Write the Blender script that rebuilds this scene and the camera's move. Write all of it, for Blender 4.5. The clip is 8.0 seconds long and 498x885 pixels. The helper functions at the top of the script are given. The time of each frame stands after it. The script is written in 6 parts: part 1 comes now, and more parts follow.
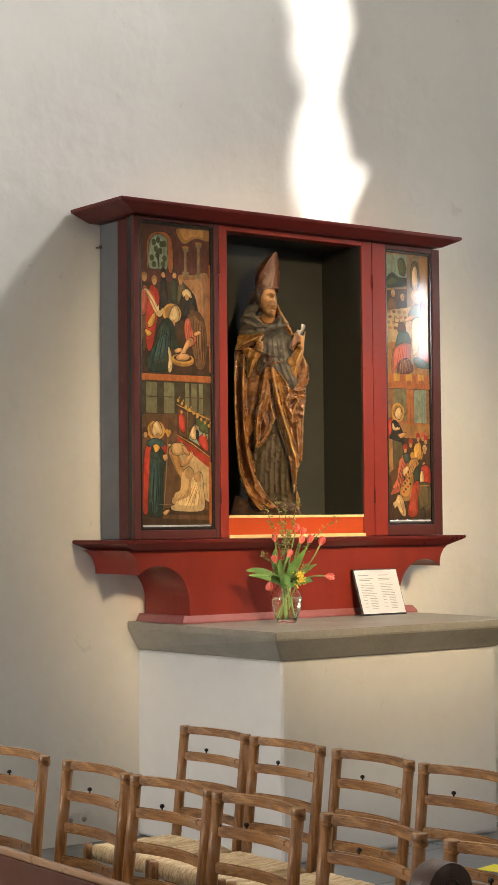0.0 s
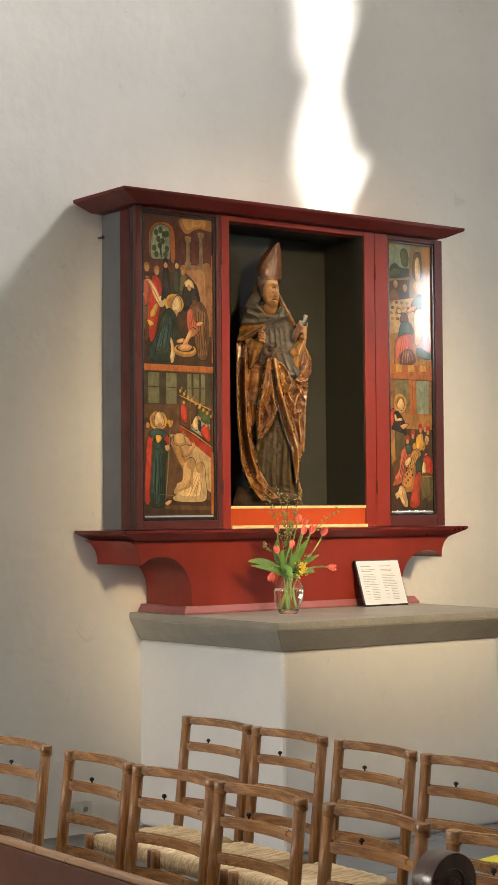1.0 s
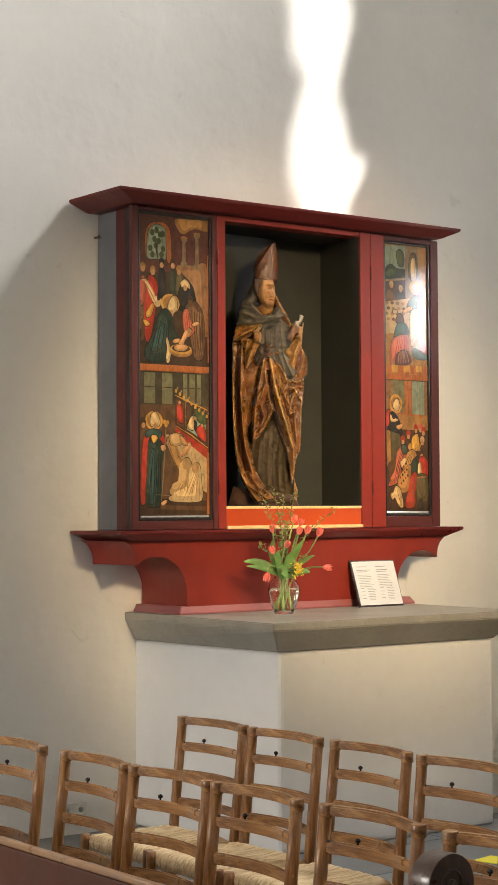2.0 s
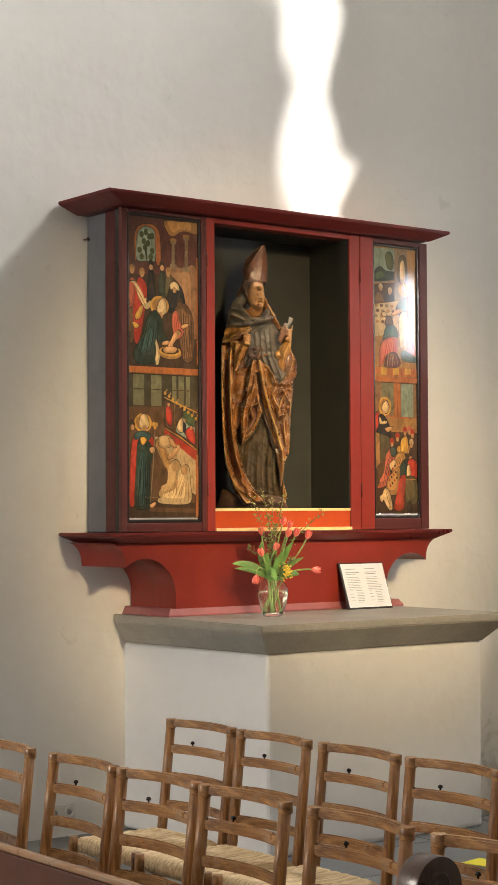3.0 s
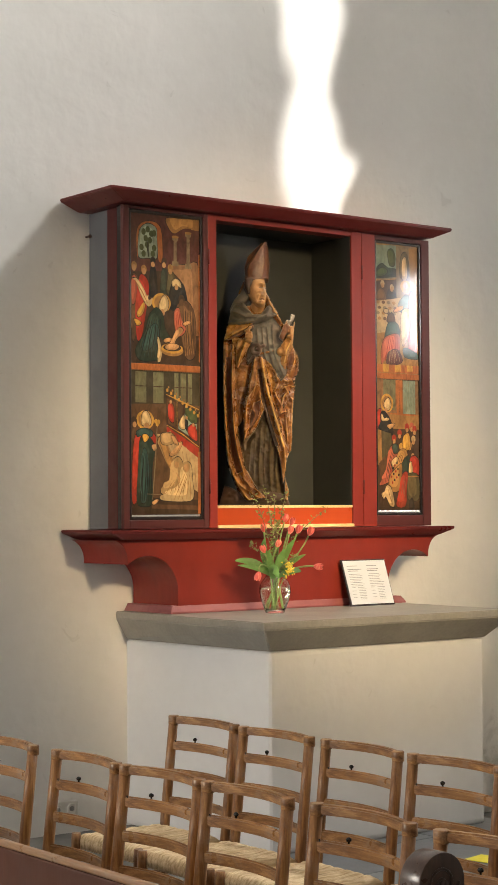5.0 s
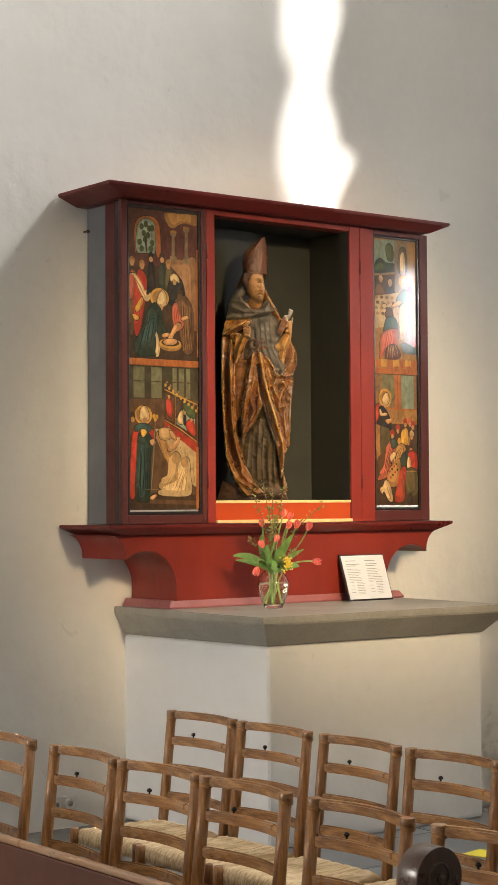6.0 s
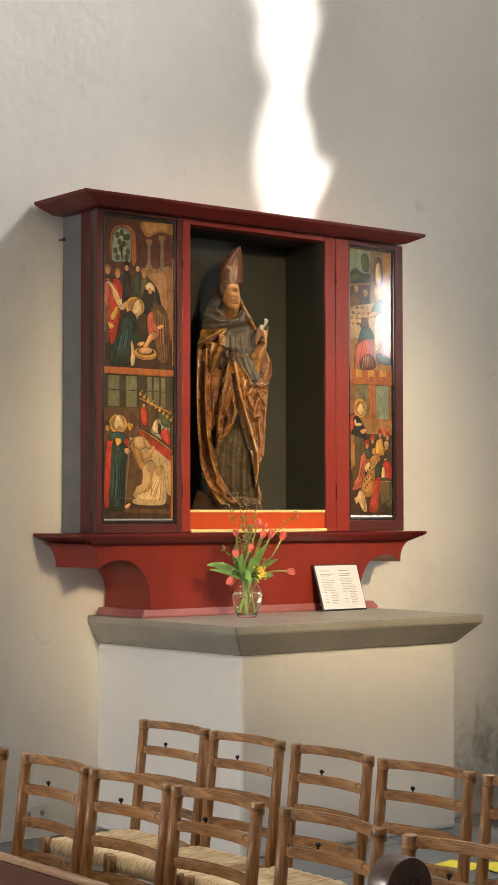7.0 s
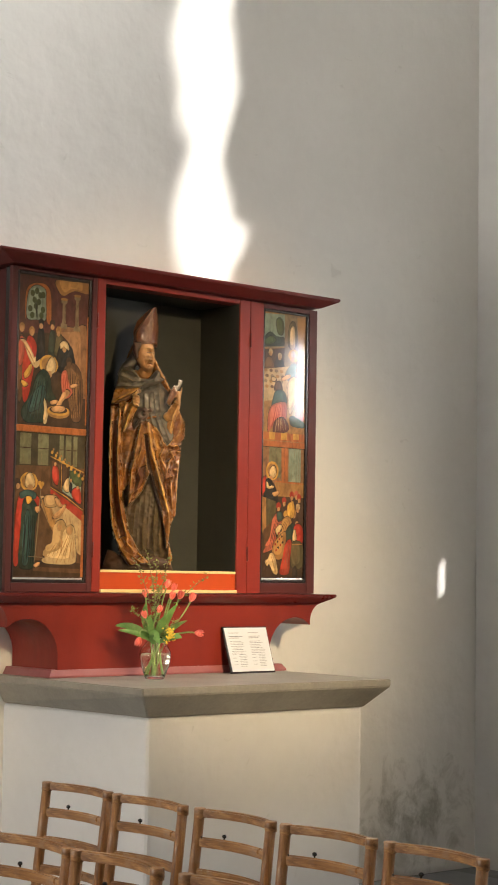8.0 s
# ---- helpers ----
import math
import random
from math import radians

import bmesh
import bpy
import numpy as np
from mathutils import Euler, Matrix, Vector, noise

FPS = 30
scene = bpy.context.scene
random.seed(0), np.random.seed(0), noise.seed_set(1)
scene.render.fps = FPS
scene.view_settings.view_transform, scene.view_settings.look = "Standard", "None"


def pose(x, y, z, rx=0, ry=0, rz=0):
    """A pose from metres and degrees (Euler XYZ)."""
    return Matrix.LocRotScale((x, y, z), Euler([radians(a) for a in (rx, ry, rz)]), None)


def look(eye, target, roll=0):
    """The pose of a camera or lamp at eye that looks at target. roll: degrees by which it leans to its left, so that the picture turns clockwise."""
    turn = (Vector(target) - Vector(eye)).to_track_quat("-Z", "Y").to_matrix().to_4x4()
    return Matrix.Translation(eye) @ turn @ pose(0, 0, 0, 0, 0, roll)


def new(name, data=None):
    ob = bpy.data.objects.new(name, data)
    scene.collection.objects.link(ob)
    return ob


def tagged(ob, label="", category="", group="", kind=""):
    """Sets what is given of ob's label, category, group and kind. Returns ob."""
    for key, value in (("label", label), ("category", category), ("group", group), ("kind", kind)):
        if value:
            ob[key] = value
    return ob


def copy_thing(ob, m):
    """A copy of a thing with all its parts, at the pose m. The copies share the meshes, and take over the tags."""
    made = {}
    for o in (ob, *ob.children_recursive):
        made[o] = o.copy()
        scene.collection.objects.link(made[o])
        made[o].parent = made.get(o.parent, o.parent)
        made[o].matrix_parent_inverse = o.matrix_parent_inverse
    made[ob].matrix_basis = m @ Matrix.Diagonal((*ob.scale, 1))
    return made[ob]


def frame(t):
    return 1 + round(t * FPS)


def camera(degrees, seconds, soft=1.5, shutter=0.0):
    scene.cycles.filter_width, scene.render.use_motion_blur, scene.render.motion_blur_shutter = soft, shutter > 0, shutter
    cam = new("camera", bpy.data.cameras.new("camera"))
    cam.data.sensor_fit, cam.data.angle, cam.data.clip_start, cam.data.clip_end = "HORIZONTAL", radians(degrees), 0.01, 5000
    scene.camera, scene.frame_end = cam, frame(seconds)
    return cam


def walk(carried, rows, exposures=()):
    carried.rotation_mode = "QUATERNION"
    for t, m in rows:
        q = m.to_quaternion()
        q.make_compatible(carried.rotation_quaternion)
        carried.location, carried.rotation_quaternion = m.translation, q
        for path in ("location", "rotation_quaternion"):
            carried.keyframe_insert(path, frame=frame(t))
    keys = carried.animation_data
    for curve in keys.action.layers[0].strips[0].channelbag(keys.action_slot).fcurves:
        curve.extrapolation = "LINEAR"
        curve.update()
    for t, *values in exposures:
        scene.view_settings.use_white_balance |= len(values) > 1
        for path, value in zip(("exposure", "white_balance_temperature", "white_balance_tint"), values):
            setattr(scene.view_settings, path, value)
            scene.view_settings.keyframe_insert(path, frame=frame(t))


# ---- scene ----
# ---- camera ----
cam = camera(16.325, 8.0, 1.0, 0.2)
PATH = [
    (0.0, (-5.0579, -7.8499, 1.6743), (-3.8599, -6.2509, 1.7632), -0.53),
    (0.5, (-5.0589, -7.8474, 1.6716), (-3.8613, -6.2477, 1.7543), -0.51),
    (1.0, (-5.0579, -7.8410, 1.6709), (-3.8608, -6.2408, 1.7498), -0.43),
    (2.5, (-5.0659, -7.8365, 1.6724), (-3.8590, -6.2437, 1.7525), -0.30),
    (3.0, (-5.0613, -7.8366, 1.6726), (-3.8493, -6.2477, 1.7539), -0.28),
    (3.5, (-5.0573, -7.8375, 1.6734), (-3.8427, -6.2507, 1.7549), -0.29),
    (4.0, (-5.0619, -7.8394, 1.6740), (-3.8477, -6.2523, 1.7553), -0.25),
    (4.5, (-5.0655, -7.8397, 1.6728), (-3.8538, -6.2506, 1.7532), -0.29),
    (6.0, (-5.0612, -7.8395, 1.6715), (-3.8497, -6.2499, 1.7438), -0.37),
    (6.5, (-5.0590, -7.8417, 1.6715), (-3.8416, -6.2565, 1.7444), -0.28),
    (7.0, (-5.0563, -7.8421, 1.6717), (-3.8229, -6.2700, 1.7547), -0.05),
    (7.5, (-5.0543, -7.8524, 1.6735), (-3.7895, -6.3073, 1.7869), 0.39),
    (8.0, (-5.0425, -7.8655, 1.6828), (-3.7381, -6.3570, 1.8346), 0.91),
]
walk(cam, [(t, look(e, a, r)) for t, e, a, r in PATH], [(0.0, 1.22)])

# ---- light ----
world = bpy.data.worlds.new("world")
scene.world = world
world.use_nodes = True
wnt = world.node_tree
sky = wnt.nodes.new("ShaderNodeTexSky")
sky.sky_type, sky.sun_disc = "NISHITA", False
SUN_WAY = Vector((-0.87, 1.0, -0.93)).normalized()
sky.sun_elevation = math.asin(-SUN_WAY.z)
sky.sun_rotation = math.atan2(-SUN_WAY.x, -SUN_WAY.y)
wnt.links.new(sky.outputs[0], wnt.nodes["Background"].inputs[0])
wnt.nodes["Background"].inputs[1].default_value = 0.06


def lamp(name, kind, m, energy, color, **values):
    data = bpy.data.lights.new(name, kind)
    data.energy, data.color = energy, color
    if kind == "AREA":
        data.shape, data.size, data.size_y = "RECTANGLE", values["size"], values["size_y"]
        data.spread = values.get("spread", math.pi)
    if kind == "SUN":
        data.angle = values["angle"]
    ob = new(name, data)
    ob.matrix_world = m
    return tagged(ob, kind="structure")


EAST = 3.8
TOP, WEST, SOUTH = 10.6, -9.0, -14.0
lamp("sun", "SUN", look((0, 0, 0), SUN_WAY), 5.0, (1.0, 0.95, 0.88), angle=radians(1.9))
# sky light in the deep lancet and the small slit under it, the altar's spotlight, an added warm fill, and daylight from
# the west
lamp("lancet_skylight", "AREA", look((EAST + 0.40, -2.848, 8.7), (-0.4, -0.2, 8.7)), 385, (1.0, 0.98, 0.95), size=0.22, size_y=2.0)
lamp("low_window_skylight", "AREA", look((EAST + 0.07, -2.62, 3.16), (2.3, -0.2, 3.16)), 4.0, (1.0, 0.98, 0.95), size=0.105, size_y=0.56, spread=radians(130))
lamp("altar_spotlight", "AREA", look((-1.3, -9.2, 4.7), (1.12, -0.3, 1.9)), 10, (1.0, 0.75, 0.44), size=0.7, size_y=0.7, spread=radians(23))
# unseen warm fill added before the closed south wall, no window there
lamp("nave_warm_fill", "AREA", look((-3.5, -13.9, 5.0), (-1.0, -1.0, 1.0)), 20, (1.0, 0.66, 0.34), size=2.6, size_y=3.0)
lamp("west_skylight", "AREA", look((WEST + 0.05, -1.05, 2.0), (2.0, -1.0, 0.8)), 134, (1.0, 0.93, 0.84), size=1.6, size_y=2.0)


# ---- materials ----
def mat(name, rough=0.6, metal=0.0, coat=0.0):
    m = bpy.data.materials.new(name)
    m.use_nodes = True
    b = m.node_tree.nodes["Principled BSDF"]
    b.inputs["Roughness"].default_value, b.inputs["Metallic"].default_value = rough, metal
    b.inputs["Coat Weight"].default_value = coat
    b.inputs["Coat Roughness"].default_value = 0.12
    return m


class Net:
    """A short way to write node trees."""

    def __init__(self, m):
        self.t = m.node_tree
        self.b = self.t.nodes["Principled BSDF"]
        self.co = self.t.nodes.new("ShaderNodeTexCoord").outputs["Object"]

    def noise(self, scale, detail=5.0, rough=0.6, stretch=(1, 1, 1), warp=0.0):
        mp = self.t.nodes.new("ShaderNodeMapping")
        mp.inputs["Scale"].default_value = stretch
        self.t.links.new(self.co, mp.inputs[0])
        n = self.t.nodes.new("ShaderNodeTexNoise")
        n.inputs["Scale"].default_value, n.inputs["Detail"].default_value = scale, detail
        n.inputs["Roughness"].default_value, n.inputs["Distortion"].default_value = rough, warp
        self.t.links.new(mp.outputs[0], n.inputs["Vector"])
        return n.outputs["Fac"]

    def ramp(self, fac, *stops):
        r = self.t.nodes.new("ShaderNodeValToRGB")
        els = r.color_ramp.elements
        while len(els) < len(stops):
            els.new(0.5)
        for e, (p, c) in zip(els, stops):
            e.position, e.color = p, (*c, 1) if len(c) == 3 else c
        self.t.links.new(fac, r.inputs[0])
        return r.outputs[0]

    def mix(self, fac, a, b, mode="MIX"):
        n = self.t.nodes.new("ShaderNodeMix")
        n.data_type, n.blend_type = "RGBA", mode
        for sock, v in ((n.inputs["Factor"], fac), (n.inputs["A"], a), (n.inputs["B"], b)):
            if hasattr(v, "links"):
                self.t.links.new(v, sock)
            elif sock.type == "VALUE":
                sock.default_value = v
            else:
                sock.default_value = (*v, 1)
        return n.outputs["Result"]

    def math(self, op, a, b=0.0, clamp=False):
        n = self.t.nodes.new("ShaderNodeMath")
        n.operation, n.use_clamp = op, clamp
        for sock, v in zip(n.inputs, (a, b)):
            if hasattr(v, "links"):
                self.t.links.new(v, sock)
            else:
                sock.default_value = v
        return n.outputs[0]

    def axis(self, which):
        s = self.t.nodes.new("ShaderNodeSeparateXYZ")
        self.t.links.new(self.co, s.inputs[0])
        return s.outputs[which]

    def chance(self):
        return self.t.nodes.new("ShaderNodeObjectInfo").outputs["Random"]

    def color(self, out):
        self.t.links.new(out, self.b.inputs["Base Color"])
        return self

    def rough(self, out):
        self.t.links.new(out, self.b.inputs["Roughness"])
        return self

    def bump(self, fac, strength, distance):
        n = self.t.nodes.new("ShaderNodeBump")
        n.inputs["Strength"].default_value, n.inputs["Distance"].default_value = strength, distance
        self.t.links.new(fac, n.inputs["Height"])
        if self.b.inputs["Normal"].links:
            self.t.links.new(self.b.inputs["Normal"].links[0].from_socket, n.inputs["Normal"])
        self.t.links.new(n.outputs[0], self.b.inputs["Normal"])
        return self


def plain(name, color, rough=0.5, metal=0.0, grain=20.0, depth=0.12, coat=0.0):
    m = mat(name, rough, metal, coat)
    n = Net(m)
    c = [max(0.0, v) for v in color]
    n.color(n.ramp(n.noise(grain), (0.3, [v * (1 - depth) for v in c]), (0.7, [min(1, v * (1 + depth)) for v in c])))
    return m


def plaster(name, tint, mould=False):
    m = mat(name, 0.92)
    n = Net(m)
    base = n.ramp(n.noise(1.1, 6, 0.55), (0.3, [v * 0.93 for v in tint]), (0.7, tint))
    fine = n.noise(14, 6, 0.65)
    c = n.mix(0.07, base, n.ramp(fine, (0.35, (0.55, 0.52, 0.47)), (0.65, (0.9, 0.89, 0.86))), "MULTIPLY")
    pits = n.ramp(n.noise(9, 3, 0.5, (1, 1, 1), 1.2), (0.70, (0, 0, 0)), (0.76, (1, 1, 1)))
    c = n.mix(n.math("MULTIPLY", pits, 0.22), c, (0.42, 0.40, 0.36))
    if mould:
        # damp stains low down in the corner
        x = n.math("SUBTRACT", 1.0, n.math("ABSOLUTE", n.math("DIVIDE", n.math("SUBTRACT", n.axis(0), 3.2), 1.25)), True)
        z = n.math("SUBTRACT", 1.0, n.math("ABSOLUTE", n.math("DIVIDE", n.math("SUBTRACT", n.axis(2), 0.15), 0.85)), True)
        blot = n.noise(5.5, 9, 0.72, (1, 1, 0.8), 0.5)
        hold = n.math("MULTIPLY", n.math("POWER", n.math("MULTIPLY", x, z), 0.5), blot)
        c = n.mix(n.math("MULTIPLY", n.ramp(hold, (0.36, (0, 0, 0)), (0.54, (1, 1, 1))), 0.62), c, (0.19, 0.17, 0.12))
    n.color(c)
    n.bump(n.noise(2.6, 4, 0.5), 0.42, 0.042).bump(n.noise(6, 6, 0.6, (1, 1, 0.8), 0.5), 0.26, 0.013).bump(n.noise(40, 4, 0.5), 0.08, 0.002)
    return m


M_WALL = plaster("lime_plaster", (0.78, 0.765, 0.73), True)
M_WALL2 = plaster("lime_plaster_side", (0.76, 0.755, 0.745))
M_CEIL = plaster("vault_plaster", (0.76, 0.75, 0.72))


def stone(name, a, b, rough=0.75, bump=0.3):
    m = mat(name, rough)
    n = Net(m)
    c = n.ramp(n.noise(3.5, 8, 0.65), (0.3, a), (0.7, b))
    c = n.mix(0.35, c, n.ramp(n.noise(60, 3), (0.35, [v * 0.6 for v in a]), (0.65, b)), "MULTIPLY")
    c = n.mix(0.3, c, n.ramp(n.chance(), (0.0, (0.7, 0.7, 0.7)), (1.0, (1, 1, 1))), "MULTIPLY")
    n.color(c).bump(n.noise(30, 6, 0.65), bump, 0.004)
    return m


M_SLAB = stone("grey_sandstone", (0.33, 0.305, 0.26), (0.45, 0.42, 0.36), 0.45)
M_FLOOR = stone("floor_slate", (0.16, 0.17, 0.18), (0.25, 0.26, 0.27), 0.42, 0.2)
M_JOINT = plain("floor_joint", (0.17, 0.17, 0.165), 0.85, 0, 4, 0.25)


def red_paint(name, a, b, rough):
    m = mat(name, rough)
    n = Net(m)
    n.b.inputs["Specular IOR Level"].default_value = 0.3
    c = n.ramp(n.noise(2.2, 5, 0.6), (0.3, a), (0.7, b))
    c = n.mix(0.22, c, n.ramp(n.noise(6, 6, 0.6, (1, 6, 0.35)), (0.3, [v * 0.55 for v in a]), (0.7, b)))
    n.color(c).rough(n.ramp(n.noise(9, 4), (0.3, [rough * 0.8] * 3), (0.7, [rough * 1.25] * 3)))
    n.bump(n.noise(30, 4, 0.5, (4, 4, 0.3)), 0.12, 0.002)
    return m


M_RED = red_paint("oxide_red_paint", (0.185, 0.019, 0.013), (0.250, 0.028, 0.018), 0.40)
M_REDDARK = red_paint("dark_red_paint", (0.085, 0.010, 0.009), (0.130, 0.015, 0.012), 0.34)
M_PLUM = red_paint("plum_frame_paint", (0.060, 0.013, 0.012), (0.095, 0.021, 0.019), 0.46)
# the plinth's red with its pinkish sheen mixed into the colour
M_SHEEN = red_paint("sheen_red_paint", (0.25, 0.075, 0.075), (0.36, 0.14, 0.135), 0.35)
M_ORANGE = red_paint("orange_red_paint", (0.42, 0.052, 0.012), (0.50, 0.075, 0.016), 0.32)
M_GILT = plain("gilded_edge", (0.76, 0.55, 0.27), 0.32, 0.0, 30)
M_GREY = plain("grey_case_paint", (0.115, 0.118, 0.125), 0.6, 0, 6)
M_NICHE = plain("dark_niche_paint", (0.024, 0.025, 0.019), 0.55, 0, 5, 0.2)
M_BLACK = plain("black_moulding", (0.022, 0.016, 0.015), 0.25, 0, 30)
M_SILVER = plain("glint_silver", (0.75, 0.74, 0.72), 0.22, 0.8, 40)


def wood(name, a, b, c, rough=0.4, along=2):
    m = mat(name, rough, 0, 0.15)
    n = Net(m)
    st = [9.0, 9.0, 9.0]
    st[along] = 0.7
    g = n.noise(5.5, 8, 0.70, tuple(st), 0.6)
    col = n.ramp(g, (0.34, a), (0.5, b), (0.64, c))
    wear = n.noise(7, 6, 0.7, (1, 1, 1), 0.8)
    grey = [0.75 * (v + sum(c) / 3) * 0.62 for v in c]
    col = n.mix(n.ramp(wear, (0.50, (0, 0, 0)), (0.68, (0.55, 0.55, 0.55))), col, grey)
    col = n.mix(n.ramp(n.noise(4, 5, 0.6), (0.55, (0, 0, 0)), (0.75, (0.4, 0.4, 0.4))), col, a)
    col = n.mix(0.5, col, n.ramp(n.chance(), (0, (0.60, 0.56, 0.52)), (1, (1, 1, 1))), "MULTIPLY")
    n.color(col).bump(g, 0.15, 0.002)
    n.rough(n.ramp(n.noise(12, 4), (0.3, [rough * 0.75] * 3), (0.7, [rough * 1.3] * 3)))
    return m


M_CHAIR = wood("chair_beech", (0.15, 0.058, 0.018), (0.31, 0.140, 0.046), (0.52, 0.27, 0.095), 0.34, 2)
M_CHAIRX = wood("chair_beech_rail", (0.15, 0.066, 0.024), (0.31, 0.152, 0.058), (0.54, 0.30, 0.120), 0.34, 0)
M_PEW = red_paint("pew_mahogany", (0.068, 0.019, 0.007), (0.105, 0.031, 0.012), 0.5)
M_PEWEDGE = wood("pew_pale_edge", (0.30, 0.15, 0.07), (0.40, 0.22, 0.11), (0.46, 0.27, 0.14), 0.35, 1)
M_SCROLL = wood("pew_walnut", (0.045, 0.022, 0.014), (0.07, 0.036, 0.023), (0.10, 0.052, 0.034), 0.33, 2)
M_KNOB = plain("black_knob", (0.012, 0.012, 0.012), 0.18, 0.0, 30)


# ---- building blocks ----


def mesh_of(name, bm, material):
    me = bpy.data.meshes.new(name)
    bm.to_mesh(me)
    bm.free()
    for m in material if isinstance(material, (list, tuple)) else (material,):
        me.materials.append(m)
    return me


def part(name, bm, material, parent, label=""):
    ob = new(name, mesh_of(name, bm, material))
    ob.parent = parent
    return tagged(ob, label)


def thing(name, label, category, m=None, group="", kind=""):
    ob = new(name)
    if m is not None:
        ob.matrix_basis = m
    return tagged(ob, label, category, group, kind)


def solid(name, bm, material, label="", category="", kind="", group=""):
    return tagged(new(name, mesh_of(name, bm, material)), label, category, group, kind)


def smooth(bm, limit=40.0):
    for f in bm.faces:
        f.smooth = True
    for e in bm.edges:
        if len(e.link_faces) == 2 and e.calc_face_angle(0) > radians(limit):
            e.smooth = False
    return bm


def box(x0, x1, y0, y1, z0, z1, bevel=0.0, bm=None, seg=2):
    bm = bm or bmesh.new()
    vs = [bm.verts.new((x, y, z)) for x in (x0, x1) for y in (y0, y1) for z in (z0, z1)]
    fs = [bm.faces.new([vs[i] for i in q]) for q in ((0, 1, 3, 2), (4, 6, 7, 5), (0, 4, 5, 1), (2, 3, 7, 6), (0, 2, 6, 4), (1, 5, 7, 3))]
    if bevel:
        es = list({e for f in fs for e in f.edges})
        bmesh.ops.bevel(bm, geom=es, offset=bevel, segments=seg, affect="EDGES", profile=0.6)
    return bm


def prism(outline, axis, a, b, bevel=0.0, bm=None):
    """An outline of (u, v) pushed from a to b along an axis: 'y' takes (x, z), 'x' takes (y, z), 'z' takes (x, y)."""
    bm = bm or bmesh.new()
    put = {"y": lambda u, v, w: (u, w, v), "x": lambda u, v, w: (w, u, v), "z": lambda u, v, w: (u, v, w)}[axis]
    lo = [bm.verts.new(put(u, v, a)) for u, v in outline]
    hi = [bm.verts.new(put(u, v, b)) for u, v in outline]
    fs = [bm.faces.new(lo), bm.faces.new(hi[::-1])]
    k = len(outline)
    for i in range(k):
        fs.append(bm.faces.new((lo[i], hi[i], hi[(i + 1) % k], lo[(i + 1) % k])))
    bmesh.ops.recalc_face_normals(bm, faces=fs)
    if bevel:
        es = [e for e in {e for f in fs[:2] for e in f.edges}]
        bmesh.ops.bevel(bm, geom=es, offset=bevel, segments=2, affect="EDGES", profile=0.6)
    return bm


def tube(points, radii, seg=10, bm=None, close=True):
    """A round limb along points."""
    bm = bm or bmesh.new()
    pts = [Vector(p) for p in points]
    rings = []
    for i, p in enumerate(pts):
        d = (pts[min(i + 1, len(pts) - 1)] - pts[max(i - 1, 0)]).normalized()
        s = d.cross(Vector((0.31, 0.95, 0.05)) if abs(d.z) > 0.8 else Vector((0, 0, 1))).normalized()
        u = s.cross(d)
        r = radii[i] if isinstance(radii, (list, tuple)) else radii
        rings.append([bm.verts.new(p + r * (math.cos(k * math.tau / seg) * s + math.sin(k * math.tau / seg) * u)) for k in range(seg)])
    for a, b in zip(rings, rings[1:]):
        for k in range(seg):
            f = bm.faces.new((a[k], a[(k + 1) % seg], b[(k + 1) % seg], b[k]))
            f.smooth = True
    if close:
        bm.faces.new(rings[0][::-1])
        bm.faces.new(rings[-1])
    return bm


def lathe(profile, seg=24, bm=None, at=(0, 0, 0)):
    bm = bm or bmesh.new()
    rings = []
    for r, z in profile:
        rings.append([bm.verts.new((at[0] + r * math.cos(k * math.tau / seg), at[1] + r * math.sin(k * math.tau / seg), at[2] + z)) for k in range(seg)])
    for a, b in zip(rings, rings[1:]):
        for k in range(seg):
            f = bm.faces.new((a[k], a[(k + 1) % seg], b[(k + 1) % seg], b[k]))
            f.smooth = True
    bm.faces.new(rings[0][::-1])
    bm.faces.new(rings[-1])
    return bm


def frustum(x0, x1, y0, y1, z0, z1, inx0, inx1, iny, lip, bm=None):
    """A board with a short upright lip at the top and a slanting underside on three sides; its back stays plane."""
    bm = bm or bmesh.new()
    rows = [(x0 + inx0, x1 - inx1, y0 + iny, z0), (x0, x1, y0, z1 - lip), (x0, x1, y0, z1)]
    rings = [[bm.verts.new(p) for p in ((a, c, z), (b, c, z), (b, y1, z), (a, y1, z))] for a, b, c, z in rows]
    for p, q in zip(rings, rings[1:]):
        for k in range(4):
            bm.faces.new((p[k], p[(k + 1) % 4], q[(k + 1) % 4], q[k]))
    bm.faces.new(rings[0][::-1])
    bm.faces.new(rings[-1])
    bmesh.ops.bevel(bm, geom=bm.edges[:], offset=0.004, segments=2, affect="EDGES")
    return bm


# ---- the building ----


